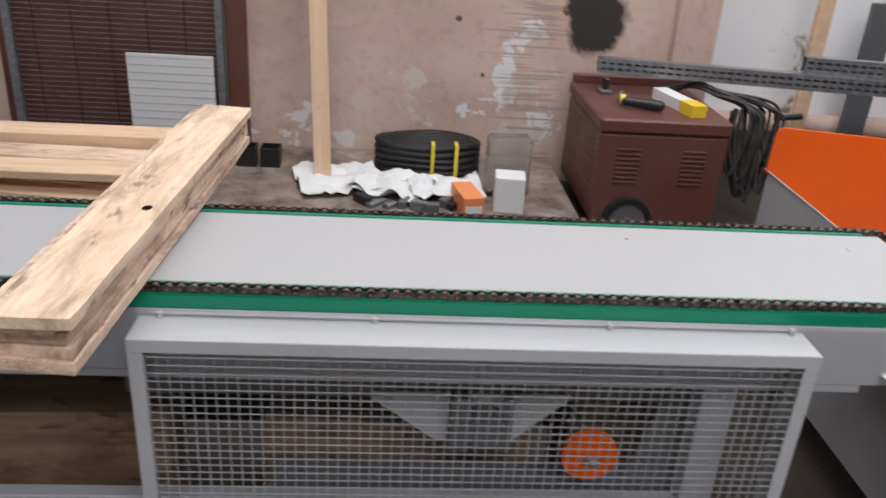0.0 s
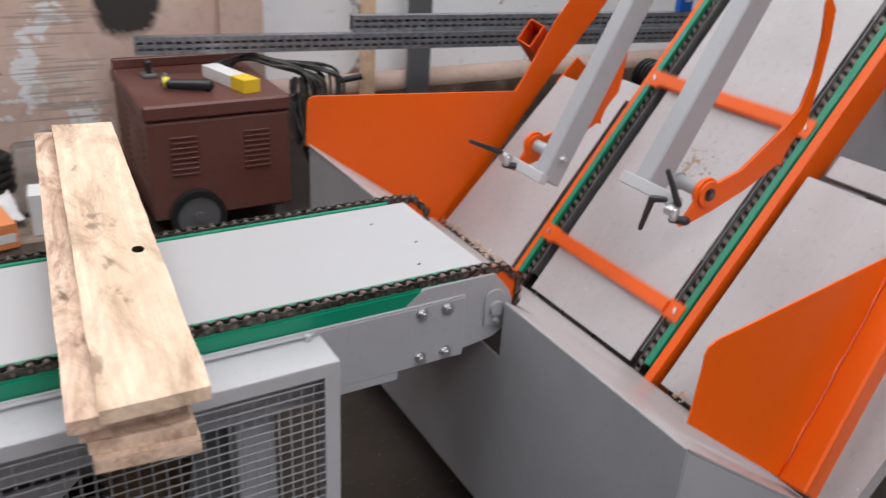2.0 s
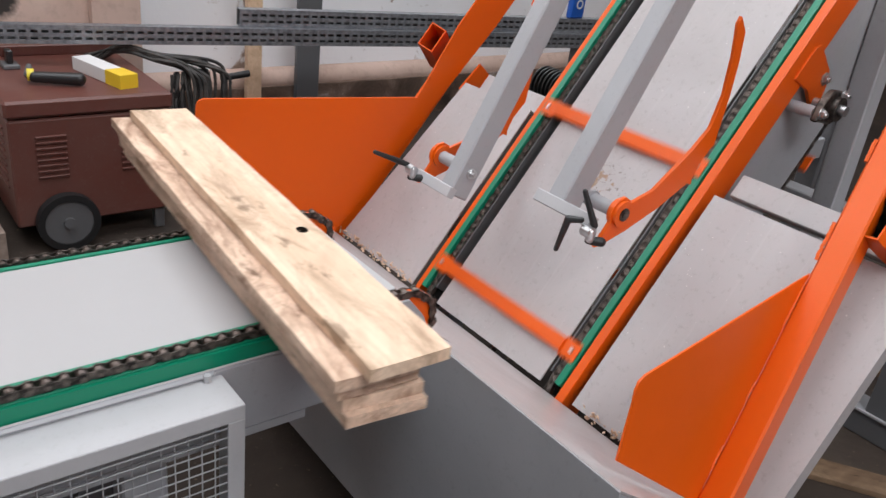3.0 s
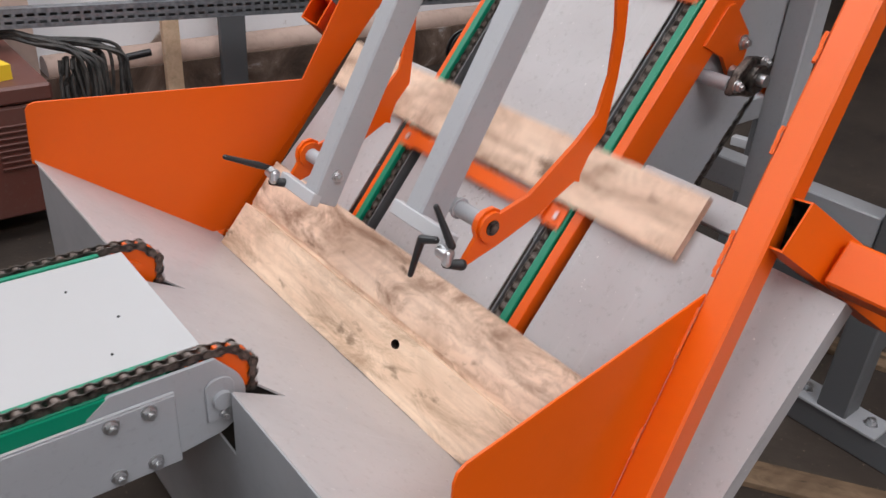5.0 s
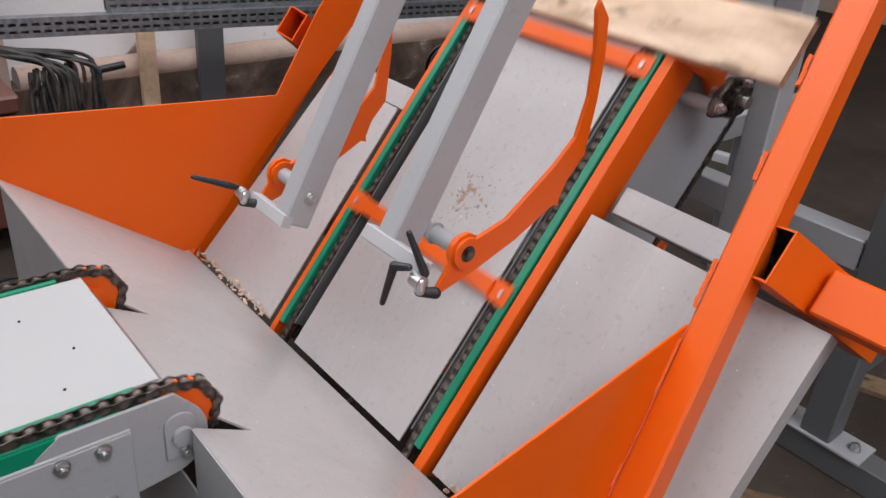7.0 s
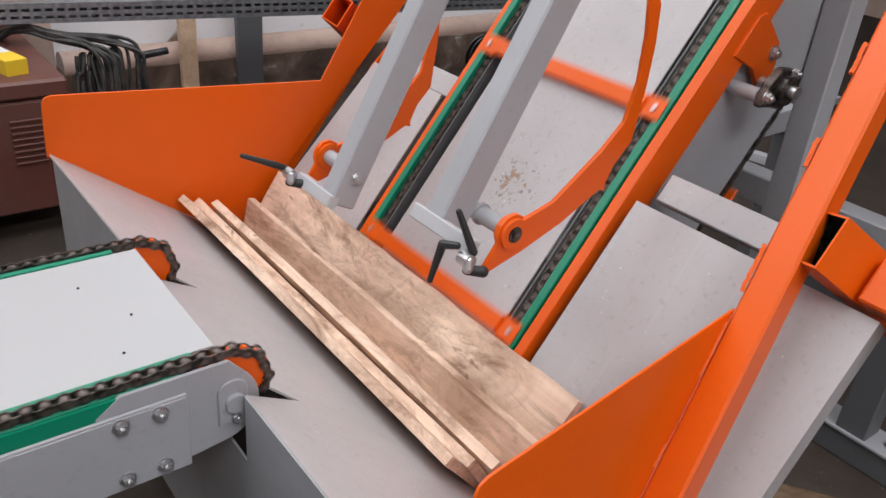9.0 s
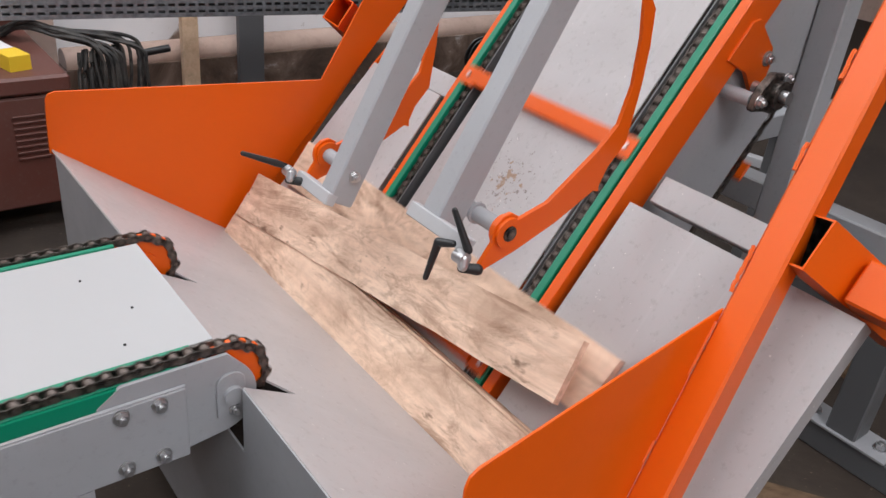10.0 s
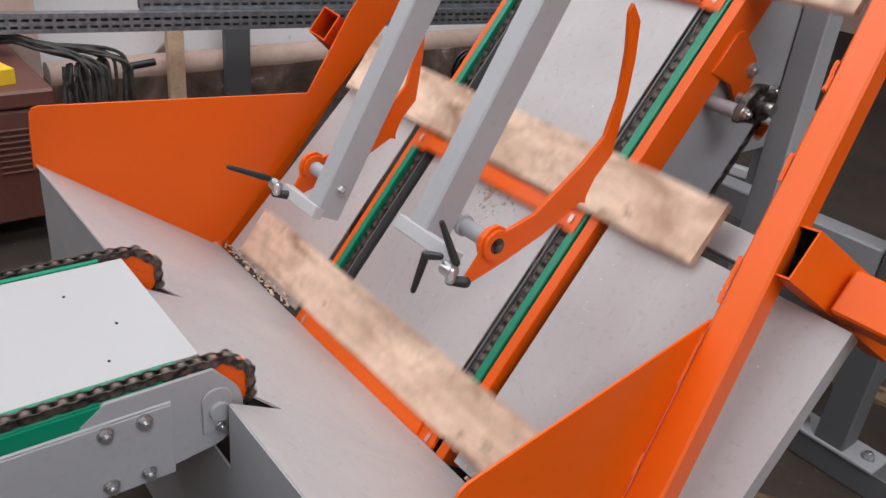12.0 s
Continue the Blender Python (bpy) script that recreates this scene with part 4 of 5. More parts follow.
def board_mesh(mat, seed, hole=None, notch=False, width=BW):
    """A sawn board, its middle at the origin, length along y, slightly bowed, with worn edges."""
    rnd = random.Random(seed)
    bm = bmesh.new()
    nx, ny = 6, 40
    bow, twist, cup = rnd.uniform(-0.003, 0.003), rnd.uniform(-0.002, 0.002), rnd.uniform(-0.001, 0.001)
    cut0, cut1 = rnd.uniform(-0.006, 0.006), rnd.uniform(-0.006, 0.006)
    off = Vector((seed * 3.1, seed * 1.7, 0))
    top, bot = [], []
    for j in range(ny + 1):
        v = j / ny
        rt, rb = [], []
        for i in range(nx + 1):
            a = i / nx
            x = (a - 0.5) * width
            y = (v - 0.5) * BL
            if j == 0:
                y += cut0 * (a - 0.5)
            if j == ny:
                y += cut1 * (a - 0.5)
            if i in (0, nx):
                x += 0.0022 * noise.noise(Vector((0.2 * i, y * 7, 0)) + off) + (0.0015 * noise.noise(Vector((i, y * 30, 3)) + off))
            z = bow * math.sin(math.pi * v) + twist * (a - 0.5) * (v - 0.5) * 4 + cup * math.cos(math.pi * (a - 0.5))
            lip = 0.0016 if i in (0, nx) or j in (0, ny) else 0.0
            rough = 0.0005 * noise.noise(Vector((x * 40, y * 9, 7)) + off)
            rt.append(bm.verts.new((x, y, z + BT / 2 - lip + rough)))
            rb.append(bm.verts.new((x, y, z - BT / 2 + lip + rough)))
        top.append(rt)
        bot.append(rb)

    def skip(i, j):
        return hole is not None and (i, j) == hole

    for j in range(ny):
        for i in range(nx):
            if not skip(i, j):
                bm.faces.new((top[j][i], top[j][i + 1], top[j + 1][i + 1], top[j + 1][i]))
                bm.faces.new((bot[j][i], bot[j + 1][i], bot[j + 1][i + 1], bot[j][i + 1]))
    for j in range(ny):
        for i in (0, nx):
            bm.faces.new((top[j][i], top[j + 1][i], bot[j + 1][i], bot[j][i]))
    for i in range(nx):
        for j in (0, ny):
            bm.faces.new((top[j][i], top[j][i + 1], bot[j][i + 1], bot[j][i]))
    if hole is not None:
        i, j = hole
        q = [(i, j), (i + 1, j), (i + 1, j + 1), (i, j + 1)]
        cx, cy = (i + 0.5) / nx - 0.5, (j + 0.5) / ny - 0.5
        ring_t, ring_b = [], []
        for k in range(12):
            an = 2 * math.pi * k / 12 - 3 * math.pi / 4
            px, py = cx * width + 0.0108 * math.cos(an), cy * BL + 0.0145 * math.sin(an)
            ring_t.append(bm.verts.new((px, py, BT / 2)))
            ring_b.append(bm.verts.new((px, py, -BT / 2)))
        for rows, rg in ((top, ring_t), (bot, ring_b)):
            for c in range(4):
                a, b2 = rows[q[c][1]][q[c][0]], rows[q[(c + 1) % 4][1]][q[(c + 1) % 4][0]]
                ids = [3 * c, 3 * c + 1, 3 * c + 2, (3 * c + 3) % 12]
                bm.faces.new([a, b2] + [rg[n] for n in reversed(ids)])
        for k in range(12):
            n = (k + 1) % 12
            bm.faces.new((ring_t[k], ring_t[n], ring_b[n], ring_b[k])).material_index = 1
        # added plug, coloured near-black for the shade down the hole
        low = [bm.verts.new((q.co.x, q.co.y, -BT / 2 + 0.004)) for q in ring_b]
        bm.faces.new(low).material_index = 1
    me = mesh_of("board", bm, M[mat], False)
    me.materials.append(M["knot_hole_shade"])
    return me


def board(label, mat, seed, **kw):
    ob = new("board", board_mesh(mat, seed, **kw))
    return tagged(ob, label, "board", group="pallet boards")


STACK_A = [board("rough-sawn pale pine board in a stack on the conveyor", "weathered_pine", k + 1) for k in range(4)]
STACK_A.append(board("pale pine board with a round knot hole, top of the stack", "pine", 9, hole=(4, 14)))
STACK_B = [board("stained rough-sawn pine board that slides into the hopper", "weathered_pine", 20 + k) for k in range(5)]
FORMER = board("pale pine board lifted by an orange flight bar", "pine", 31)

# ---------------------------------------------------------------- along the wall
slab_object("plinth", -2.0, -0.2, 1.98, 2.89, 0.0, 0.14, "dusty_plinth", "low rough concrete plinth along the wall")
slab_object("wall_base", 0.62, 6.0, 3.25, 3.44, 0.0, 0.25, "rough_brown", "dark brown masonry base of the wall")
slab_object("pilaster", 0.40, 0.62, 2.84, 2.895, 0.0, 5.0, "brown_plaster", "brown plaster pilaster at the corner")

bm = bmesh.new()
cyl(bm, 0.075, 4.6, pose(3.05, 3.34, 0.27, 0, 90), 20)
for v in bm.verts:
    v.co += 0.014 * Vector((0, noise.noise(v.co * 4), noise.noise(v.co * 4 + Vector((5, 0, 0)))))
tagged(part("wall_ledge", bm, M["brown_plaster"]), "rounded pinkish brown plaster ledge along the wall", kind="structure")
# mesh panels before the brown door
door = thing("brown_door", "dark brown boarded door in the wall", "door", kind="structure")
for k in range(6):
    bm = bmesh.new()
    box(bm, -3.12 + 0.19 * k, -2.935 + 0.19 * k, 2.862, 2.895, 0.0, 2.05, bevel=0.004)
    part("plank", bm, M["brown_paint"], door)
bm = bmesh.new()
box(bm, -1.96, -1.86, 2.84, 2.897, 0.0, 2.15, bevel=0.005)
part("door_frame", bm, M["brown_paint"], door)
panel = thing("mesh_panel", "tall silver-framed wire mesh panel leaning on the door", "panel")
for x in (-3.04, -1.99):
    bm = bmesh.new()
    box(bm, x - 0.02, x + 0.02, 2.80, 2.84, 0.0, 1.7, bevel=0.004)
    part("upright", bm, M["galvanised"], panel)
bm = bmesh.new()
cyl(bm, 0.0028, 1.05, Matrix(), 5)
WIRE = mesh_of("wire", bm, M["galvanised"])
for k in range(62):
    ob = new("wire", WIRE)
    ob.parent = panel
    ob.matrix_world = pose(-2.515, 2.815, 0.10 + 0.026 * k, 0, 90)
sheet = thing("white_board", "small white gridded panel standing by the mesh panel", "panel")
bm = bmesh.new()
box(bm, -2.46, -2.02, 2.775, 2.785, 0.0, 0.64, bevel=0.002)
part("sheet", bm, M["white_card"], sheet)
for k in range(16):
    bm = bmesh.new()
    box(bm, -2.46, -2.02, 2.7735, 2.775, 0.02 + 0.04 * k, 0.0215 + 0.04 * k)
    part("grid_line", bm, M["galvanised"], sheet)

# stack of planks
random.seed(11)
for row in range(7):
    z0 = 0.10 + row * 0.072
    for k in range(3):
        ln = random.uniform(1.1, 1.5)
        xe = -1.83 - random.uniform(0.0, 0.12) - (0.06 if row > 4 else 0)
        bm = bmesh.new()
        box(bm, -ln / 2, ln / 2, -0.07, 0.07, 0, random.choice((0.045, 0.06, 0.03)), bevel=0.003)
        bmesh.ops.rotate(bm, verts=bm.verts[:], matrix=Euler((0, 0, radians(90))).to_matrix())
        ob = part("plank", bm, M["weathered_pine" if k % 2 else "batten_wood"])
        ob.matrix_world = pose(xe - ln / 2, 1.30 + 0.155 * k + random.uniform(-0.01, 0.01), z0, random.uniform(-2, 2), 0, -90 + random.uniform(-4, 4))
        tagged(ob, "sawn reddish plank in a rough stack", "plank", group="stacked planks")
for x in (-3.0, -2.2):
    bm = bmesh.new()
    box(bm, x - 0.05, x + 0.05, 1.2, 1.75, 0.0, 0.098, bevel=0.004)
    tagged(part("bearer", bm, M["old_wood"]), "old wooden bearer under stacked planks", "bearer")

# batten leaning on the wall
bm = bmesh.new()
box(bm, -0.042, 0.042, -0.6, 1.4, -0.012, 0.012, bevel=0.002)
ob = tagged(part("batten", bm, M["batten_wood"]), "pale planed batten leaning on the wall", "batten")
ob.matrix_world = Matrix.Translation((-1.455, 2.50, 0.74)) @ pose(0, 0, 0, 80, -2.5, 0)

# hose roll
hose = thing("hose_roll", "coil of black corrugated hose tied with yellow bands", "hose")
for k in range(5):
    for j in range(6):
        bm = bmesh.new()
        pts = []
        for a in range(0, 361, 10):
            c, s2 = math.cos(radians(a)), math.sin(radians(a))
            pts.append((-0.90 + (0.26 - 0.034 * j) * c, 2.60 + (0.13 - 0.021 * j) * s2, 0.162 + 0.034 * k + 0.006 * j + 0.004 * math.sin(3 * radians(a) + k)))
        path_tube(bm, pts, 0.0195, 8)
        part("coil", bm, M["black_rubber"], hose)
for x in (-0.88, -0.76):
    bm = bmesh.new()
    for y in (2.44,):
        box(bm, x - 0.009, x + 0.009, y - 0.002, y + 0.002, 0.15, 0.325)
    box(bm, x - 0.009, x + 0.009, 2.44, 2.54, 0.322, 0.326)
    part("band", bm, M["yellow_plastic"], hose, "yellow tie band")


def crumpled(name, cx, cy, z, sx, sy, rz, seed, mat, label):
    bm = bmesh.new()
    n = 16
    g = [[bm.verts.new(((i / n - 0.5) * sx, (j / n - 0.5) * sy, 0.012 + max(0.0, 0.055 * (0.45 + noise.noise(Vector((i * 0.23 + seed, j * 0.23, seed)))) + 0.02 * noise.noise(Vector((i * 0.7, j * 0.7 + seed, 2)))))) for i in range(n + 1)] for j in range(n + 1)]
    for j in range(n):
        for i in range(n):
            bm.faces.new((g[j][i], g[j][i + 1], g[j + 1][i + 1], g[j + 1][i]))
    r = bmesh.ops.extrude_face_region(bm, geom=bm.faces[:])
    bmesh.ops.translate(bm, verts=[v for v in r["geom"] if isinstance(v, bmesh.types.BMVert)], vec=(0, 0, -0.0015))
    ob = tagged(part(name, bm, M[mat]), label, "sheet")
    ob.matrix_world = pose(cx, cy, z, 0, 0, rz)


crumpled("paper_sheet", -1.34, 2.33, 0.14, 0.42, 0.36, 15, 1.0, "white_card", "crumpled white paper sheet on the plinth")
crumpled("paper_sheet", -1.08, 2.26, 0.15, 0.36, 0.3, -25, 4.0, "white_card", "crumpled white paper sheet on the plinth")
crumpled("paper_sheet", -0.82, 2.24, 0.16, 0.36, 0.26, 10, 7.0, "white_card", "curled white sheet on the plinth")


def carton(name, x, y, z, sx, sy, sz, rz, mat, label, flap=None):
    t = thing(name, label, "box", m=pose(x, y, z, 0, 0, rz))
    bm = bmesh.new()
    box(bm, -sx / 2, sx / 2, -sy / 2, sy / 2, 0, sz, bevel=0.002)
    part("carton", bm, M[mat], t)
    if flap:
        bm = bmesh.new()
        box(bm, -sx / 2 + 0.01, sx / 2 - 0.01, -sy / 2 - 0.0015, -sy / 2, sz * 0.25, sz * 0.6)
        part("print", bm, M[flap], t)
    return t


carton("orange_box", -0.73, 2.06, 0.14, 0.10, 0.22, 0.10, 12, "orange_card", "small orange cardboard box on the plinth", "white_card")
carton("white_box", -0.53, 2.10, 0.14, 0.14, 0.13, 0.17, -6, "white_card", "small white carton on the plinth")
bm = bmesh.new()
box(bm, -0.11, 0.11, -0.06, 0.06, 0, 0.30, bevel=0.02)
for v in bm.verts:
    v.co += 0.02 * Vector((noise.noise(v.co * 9), noise.noise(v.co * 9 + Vector((5, 0, 0))), 0))
ob = tagged(part("plastic_bag", bm, M["clear_film"]), "clear plastic bag standing behind the white carton", "bag")
ob.matrix_world = pose(-0.52, 2.29, 0.14)
for x in (-1.83, -1.71):
    t = thing("tube_offcut", "short black square steel tube standing on end", "tube", group="tube offcuts", m=pose(x, 2.58, 0.14))
    bm = bmesh.new()
    hollow(bm, 0.10, 0.10, 0.006, 0.10, pose(0, 0, 0, 0, -90))
    part("tube", bm, M["black_plastic"], t)
random.seed(5)
for k in range(9):
    bm = bmesh.new()
    w = random.uniform(0.03, 0.06)
    box(bm, -w, w, -0.02, 0.02, 0, random.uniform(0.02, 0.05), bevel=0.004)
    ob = tagged(part("metal_offcut", bm, M[random.choice(("dark_grey_paint", "galvanised", "black_plastic"))]), "small metal offcut lying on the plinth", "offcut")
    ob.matrix_world = pose(-1.22 + 0.065 * k, 2.06 + random.uniform(-0.04, 0.04), 0.14, 0, 0, random.uniform(0, 180))

# things on the welding set
pack = carton("electrode_box", 0.295, 2.34, WZ, 0.078, 0.36, 0.055, 14, "white_card", "long yellow and white electrode packet")
bm = bmesh.new()
box(bm, -0.0395, 0.0395, -0.1815, -0.07, -0.0005, 0.0565, bevel=0.001)
part("yellow_end", bm, M["yellow_card"], pack)
tool = thing("angle_grinder", "black and yellow power tool lying on the lid", "tool")
bm = bmesh.new()
capsule(bm, (0.02, 2.30, WZ + 0.03), (0.17, 2.24, WZ + 0.028), 0.022, 0.026)
part("grip", bm, M["black_plastic"], tool)
bm = bmesh.new()
cyl(bm, 0.024, 0.025, pose(0.01, 2.315, WZ + 0.035, 0, 90, -14), 16)
part("collar", bm, M["yellow_plastic"], tool)
bm = bmesh.new()
capsule(bm, (0.0, 2.32, WZ + 0.035), (0.02, 2.38, WZ + 0.05), 0.014, 0.012)
part("head", bm, M["dark_grey_paint"], tool)
clampt = thing("earth_clamp", "dark steel earth clamp on the lid", "clamp")
bm = bmesh.new()
box(bm, -0.045, 0.02, 2.53, 2.62, WZ, WZ + 0.02, bevel=0.005)
part("jaw", bm, M["dark_grey_paint"], clampt)
bm = bmesh.new()
box(bm, -0.025, 0.0, 2.55, 2.60, WZ + 0.02, WZ + 0.075, bevel=0.005)
part("screw", bm, M["black_plastic"], clampt)

# cables over the handle
cables = thing("welding_cables", "bundle of dark welding cables hanging over the handle", "cable")
random.seed(8)
for k in range(18):
    j = random.uniform
    drop = 0.40 + j(-0.06, 0.10)
    xs, yy = 0.66 + 0.011 * k + j(-0.03, 0.03), 2.43 + j(-0.05, 0.05)
    pts = smooth_path([(0.34 + j(-0.05, 0.05), 2.66 + j(-0.05, 0.05), WZ + 0.012), (0.45, 2.58 + j(-0.04, 0.03), WZ + 0.05 + j(0, 0.03)), (0.55, 2.50 + j(-0.03, 0.03), 0.635 + j(0, 0.03)), (xs, yy, 0.60 + j(-0.02, 0.02)), (xs + 0.03, yy - 0.03, 0.50), (xs + j(-0.03, 0.03), yy - 0.04 + j(-0.03, 0.03), 0.62 - drop), (xs - 0.06 + j(-0.03, 0.03), yy - 0.01, 0.42), (xs - 0.05, yy + 0.03, 0.585)], 6)
    bm = bmesh.new()
    path_tube(bm, pts, j(0.006, 0.009), 7)
    part("cable", bm, M["cable_grey"], cables)

# perforated rails
def rail(x0, y0, x1, y1, z, label):
    t = thing("slotted_rail", label, "rail", group="slotted rails")
    ln = math.hypot(x1 - x0, y1 - y0)
    m = pose(x0, y0, z, 0, 0, math.degrees(math.atan2(y1 - y0, x1 - x0)))
    for a, c in ((0, 0.018), (0.030, 0.046), (0.058, 0.078)):
        bm = bmesh.new()
        box(bm, 0, ln, -0.0015, 0.0015, a, c, m)
        part("web_strip", bm, M["galvanised"], t)
    for a in (0.075, 0.0):
        bm = bmesh.new()
        box(bm, 0, ln, 0.0016, 0.05, a, a + 0.003, m)
        part("flange", bm, M["galvanised"], t)
    bm = bmesh.new()
    box(bm, 0, ln, 0.0505, 0.053, 0.0, 0.078, m)
    part("back_web", bm, M["dark_grey_paint"], t)
    for zz in (0.018, 0.046):
        bm = bmesh.new()
        x = 0.0
        while x < ln - 0.02:
            box(bm, x, min(x + 0.014, ln), -0.0015, 0.0015, zz, zz + 0.012, m)
            x += 0.042
        tagged(part("slotted_web", bm, M["galvanised"], t), kind="stuff")


rail(-0.06, 2.60, 3.4, 2.03, 0.70, "long galvanised slotted rail lying behind the welding set")
rail(0.95, 2.47, 3.8, 2.0, 0.78, "second galvanised slotted rail lying on the first")
for x, y, w, h, mat, nm, lab in ((1.72, 3.2, 0.15, 1.05, "dark_grey_paint", "steel_post", "dark steel flat post before the white wall"), (1.36, 3.18, 0.09, 1.15, "batten_wood", "wooden_lath", "weathered wooden lath leaning at the wall")):
    bm = bmesh.new()
    box(bm, x - w / 2, x + w / 2, y - 0.02, y + 0.02, 0.0, h, bevel=0.003)
    tagged(part(nm, bm, M[mat]), lab, "post")
for x in (2.9,):
    bm = bmesh.new()
    box(bm, x, x + 0.06, 2.05, 2.2, 0.0, 0.70, bevel=0.003)
    tagged(part("rail_trestle", bm, M["dark_grey_paint"]), "dark steel trestle under the slotted rails", "trestle")

# drive behind the guard
drive = thing("conveyor_drive", "gear motor on grey plates with an orange sprocket", "motor")
bm = bmesh.new()
slab(bm, [(-1.13, 0.47), (-0.66, 0.47), (-0.66, 0.46), (-0.79, 0.335), (-0.98, 0.335), (-1.13, 0.45)], 0.006, pose(0, 0.11, 0))
part("bracket", bm, M["pale_grey_paint"], drive)
bm = bmesh.new()
box(bm, -0.95, -0.90, 0.07, 0.11, 0.33, 0.48, bevel=0.004)
box(bm, -0.83, -0.80, 0.07, 0.11, 0.33, 0.48, bevel=0.004)
cyl(bm, 0.045, 0.06, pose(-0.865, 0.08, 0.40) @ TO_FRONT, 20)
box(bm, -0.93, -0.80, 0.12, 0.26, 0.30, 0.50, bevel=0.01)
part("motor", bm, M["dark_grey_paint"], drive)
bm = bmesh.new()
cyl(bm, 0.068, 0.02, pose(-0.61, 0.06, 0.337) @ TO_FRONT, 28)
sp = part("sprocket", bm, M["orange_paint"], drive, "orange chain sprocket")
hexbolt("bolt", pose(-0.60, 0.05, 0.325) @ TO_FRONT, sp, 0.012)
bm = bmesh.new()
cyl(bm, 0.014, 0.30, pose(-0.615, 0.2, 0.325) @ TO_FRONT, 14)
part("shaft", bm, M["zinc"], drive)
# grey bars and gusset coloured darker, standing in for shade behind the guard
bm = bmesh.new()
box(bm, -1.7, -0.36, 0.13, 0.16, 0.44, 0.50, bevel=0.002)
part("support_bar", bm, M["dark_grey_paint"], drive)
bm = bmesh.new()
box(bm, -1.36, -0.36, 0.10, 0.15, 0.17, 0.235, bevel=0.003)
part("lower_bar", bm, M["dark_grey_paint"], drive)
bm = bmesh.new()
slab(bm, [(-0.50, 0.235), (-0.36, 0.235), (-0.36, 0.5), (-0.43, 0.5)], 0.006, pose(0, 0.10, 0))
part("gusset", bm, M["dark_grey_paint"], drive)
random.seed(21)
for x0, x1, y, z, h in ((-1.40, -0.72, 0.30, 0.0, 0.30), (-2.1, -1.62, 0.24, 0.0, 0.36), (-0.62, -0.35, 0.34, 0.0, 0.42), (-1.9, -1.5, 0.9, 0.0, 0.2), (-1.2, -0.4, 0.75, 0.0, 0.16)):
    bm = bmesh.new()
    box(bm, -0.09, 0.09, -(x1 - x0) / 2, (x1 - x0) / 2, 0.0, h, bevel=0.006)
    ob = tagged(part("timber_block", bm, M["old_wood"]), "old brown timber lying under the conveyor", "timber", group="timbers")
    ob.matrix_world = pose((x0 + x1) / 2, y, z, 0, 0, 90 + random.uniform(-5, 5))

# ground clutter near the hopper
bm = bmesh.new()
path_tube(bm, smooth_path([(-0.5, 0.2, 0.02), (-0.15, 0.05, 0.02), (0.1, -0.15, 0.02), (0.45, -0.5, 0.02), (0.9, -0.9, 0.02)], 8), 0.013, 8)
tagged(part("floor_cable", bm, M["black_rubber"]), "black cable lying on the dirty floor", "cable")
bm = bmesh.new()
path_tube(bm, smooth_path([(-0.2, 0.03, 0.55), (-0.19, 0.0, 0.3), (-0.1, -0.06, 0.08), (0.02, -0.25, 0.012), (0.3, -0.6, 0.012)], 8), 0.004, 6)
tagged(part("thin_cable", bm, M["galvanised"]), "thin grey cable hanging to the floor", "cable")
for x, y, rz, ln in ((1.62, -0.42, 35, 0.5), (1.5, -0.75, 70, 0.4), (2.35, -0.1, 20, 0.7), (2.2, 0.15, 40, 0.5)):
    bm = bmesh.new()
    box(bm, -0.05, 0.05, -ln / 2, ln / 2, 0.0, 0.02, bevel=0.002)
    ob = tagged(part("scrap_board", bm, M["old_wood"]), "scrap board lying on the floor", "board", group="scrap boards")
    ob.matrix_world = pose(x, y, 0.0, 0, 0, rz)
bm = bmesh.new()
path_tube(bm, [(0.30 + 0.10 * math.cos(a / 3), 1.75 + 0.10 * math.sin(a / 3), 0.012 + 0.002 * a) for a in range(0, 20)], 0.007, 6)
tagged(part("cable_end", bm, M["black_rubber"]), "loose dark cable end on the floor", "cable")

for x0, y0, x1, y1 in ((4.73, 1.53, 5.41, 1.62), (4.55, 1.47, 4.57, 1.27), (3.81, 1.25, 3.87, 0.96)):
    ln = math.hypot(x1 - x0, y1 - y0)
    bm = bmesh.new()
    box(bm, 0, ln, -0.03, 0.03, 0.0, 0.05, bevel=0.003)
    ob = tagged(part("steel_bar", bm, M["pale_grey_paint"]), "pale grey flat steel bar lying on the floor", "bar", group="steel bars")
    ob.matrix_world = pose(x0, y0, 0, 0, 0, math.degrees(math.atan2(y1 - y0, x1 - x0)))

# bag on the slotted rail
bag = thing("plastic_sack", "small blue printed plastic sack standing on a rail", "sack", m=pose(2.87, 2.18, 0.858))
bm = bmesh.new()
box(bm, -0.055, 0.055, -0.02, 0.02, 0.0, 0.16, bevel=0.008)
for v in bm.verts:
    v.co += 0.008 * Vector((noise.noise(v.co * 14), noise.noise(v.co * 14 + Vector((3, 0, 0))), 0))
part("body", bm, M["blue_plastic"], bag)
bm = bmesh.new()
ring(bm, 0.026, 0.017, 0.002, pose(0.0, -0.026, 0.08) @ TO_FRONT, 18)
part("print", bm, M["white_card"], bag)

# wood crumbs in the valley
random.seed(17)
bm = bmesh.new()
for k in range(110):
    y = random.choice((random.uniform(0.62, 1.05), random.uniform(0.62, 1.05), random.uniform(-0.35, -0.1)))
    p = inc(random.uniform(0.004, 0.03), y, random.uniform(0.002, 0.02))
    q = random.uniform(0.0015, 0.0045)
    box(bm, -q, q, -q * random.uniform(1, 2.5), q * 1.2, -q * 0.4, q * 0.4, Matrix.Translation(p) @ pose(0, 0, 0, random.uniform(0, 90), random.uniform(0, 90), random.uniform(0, 180)))
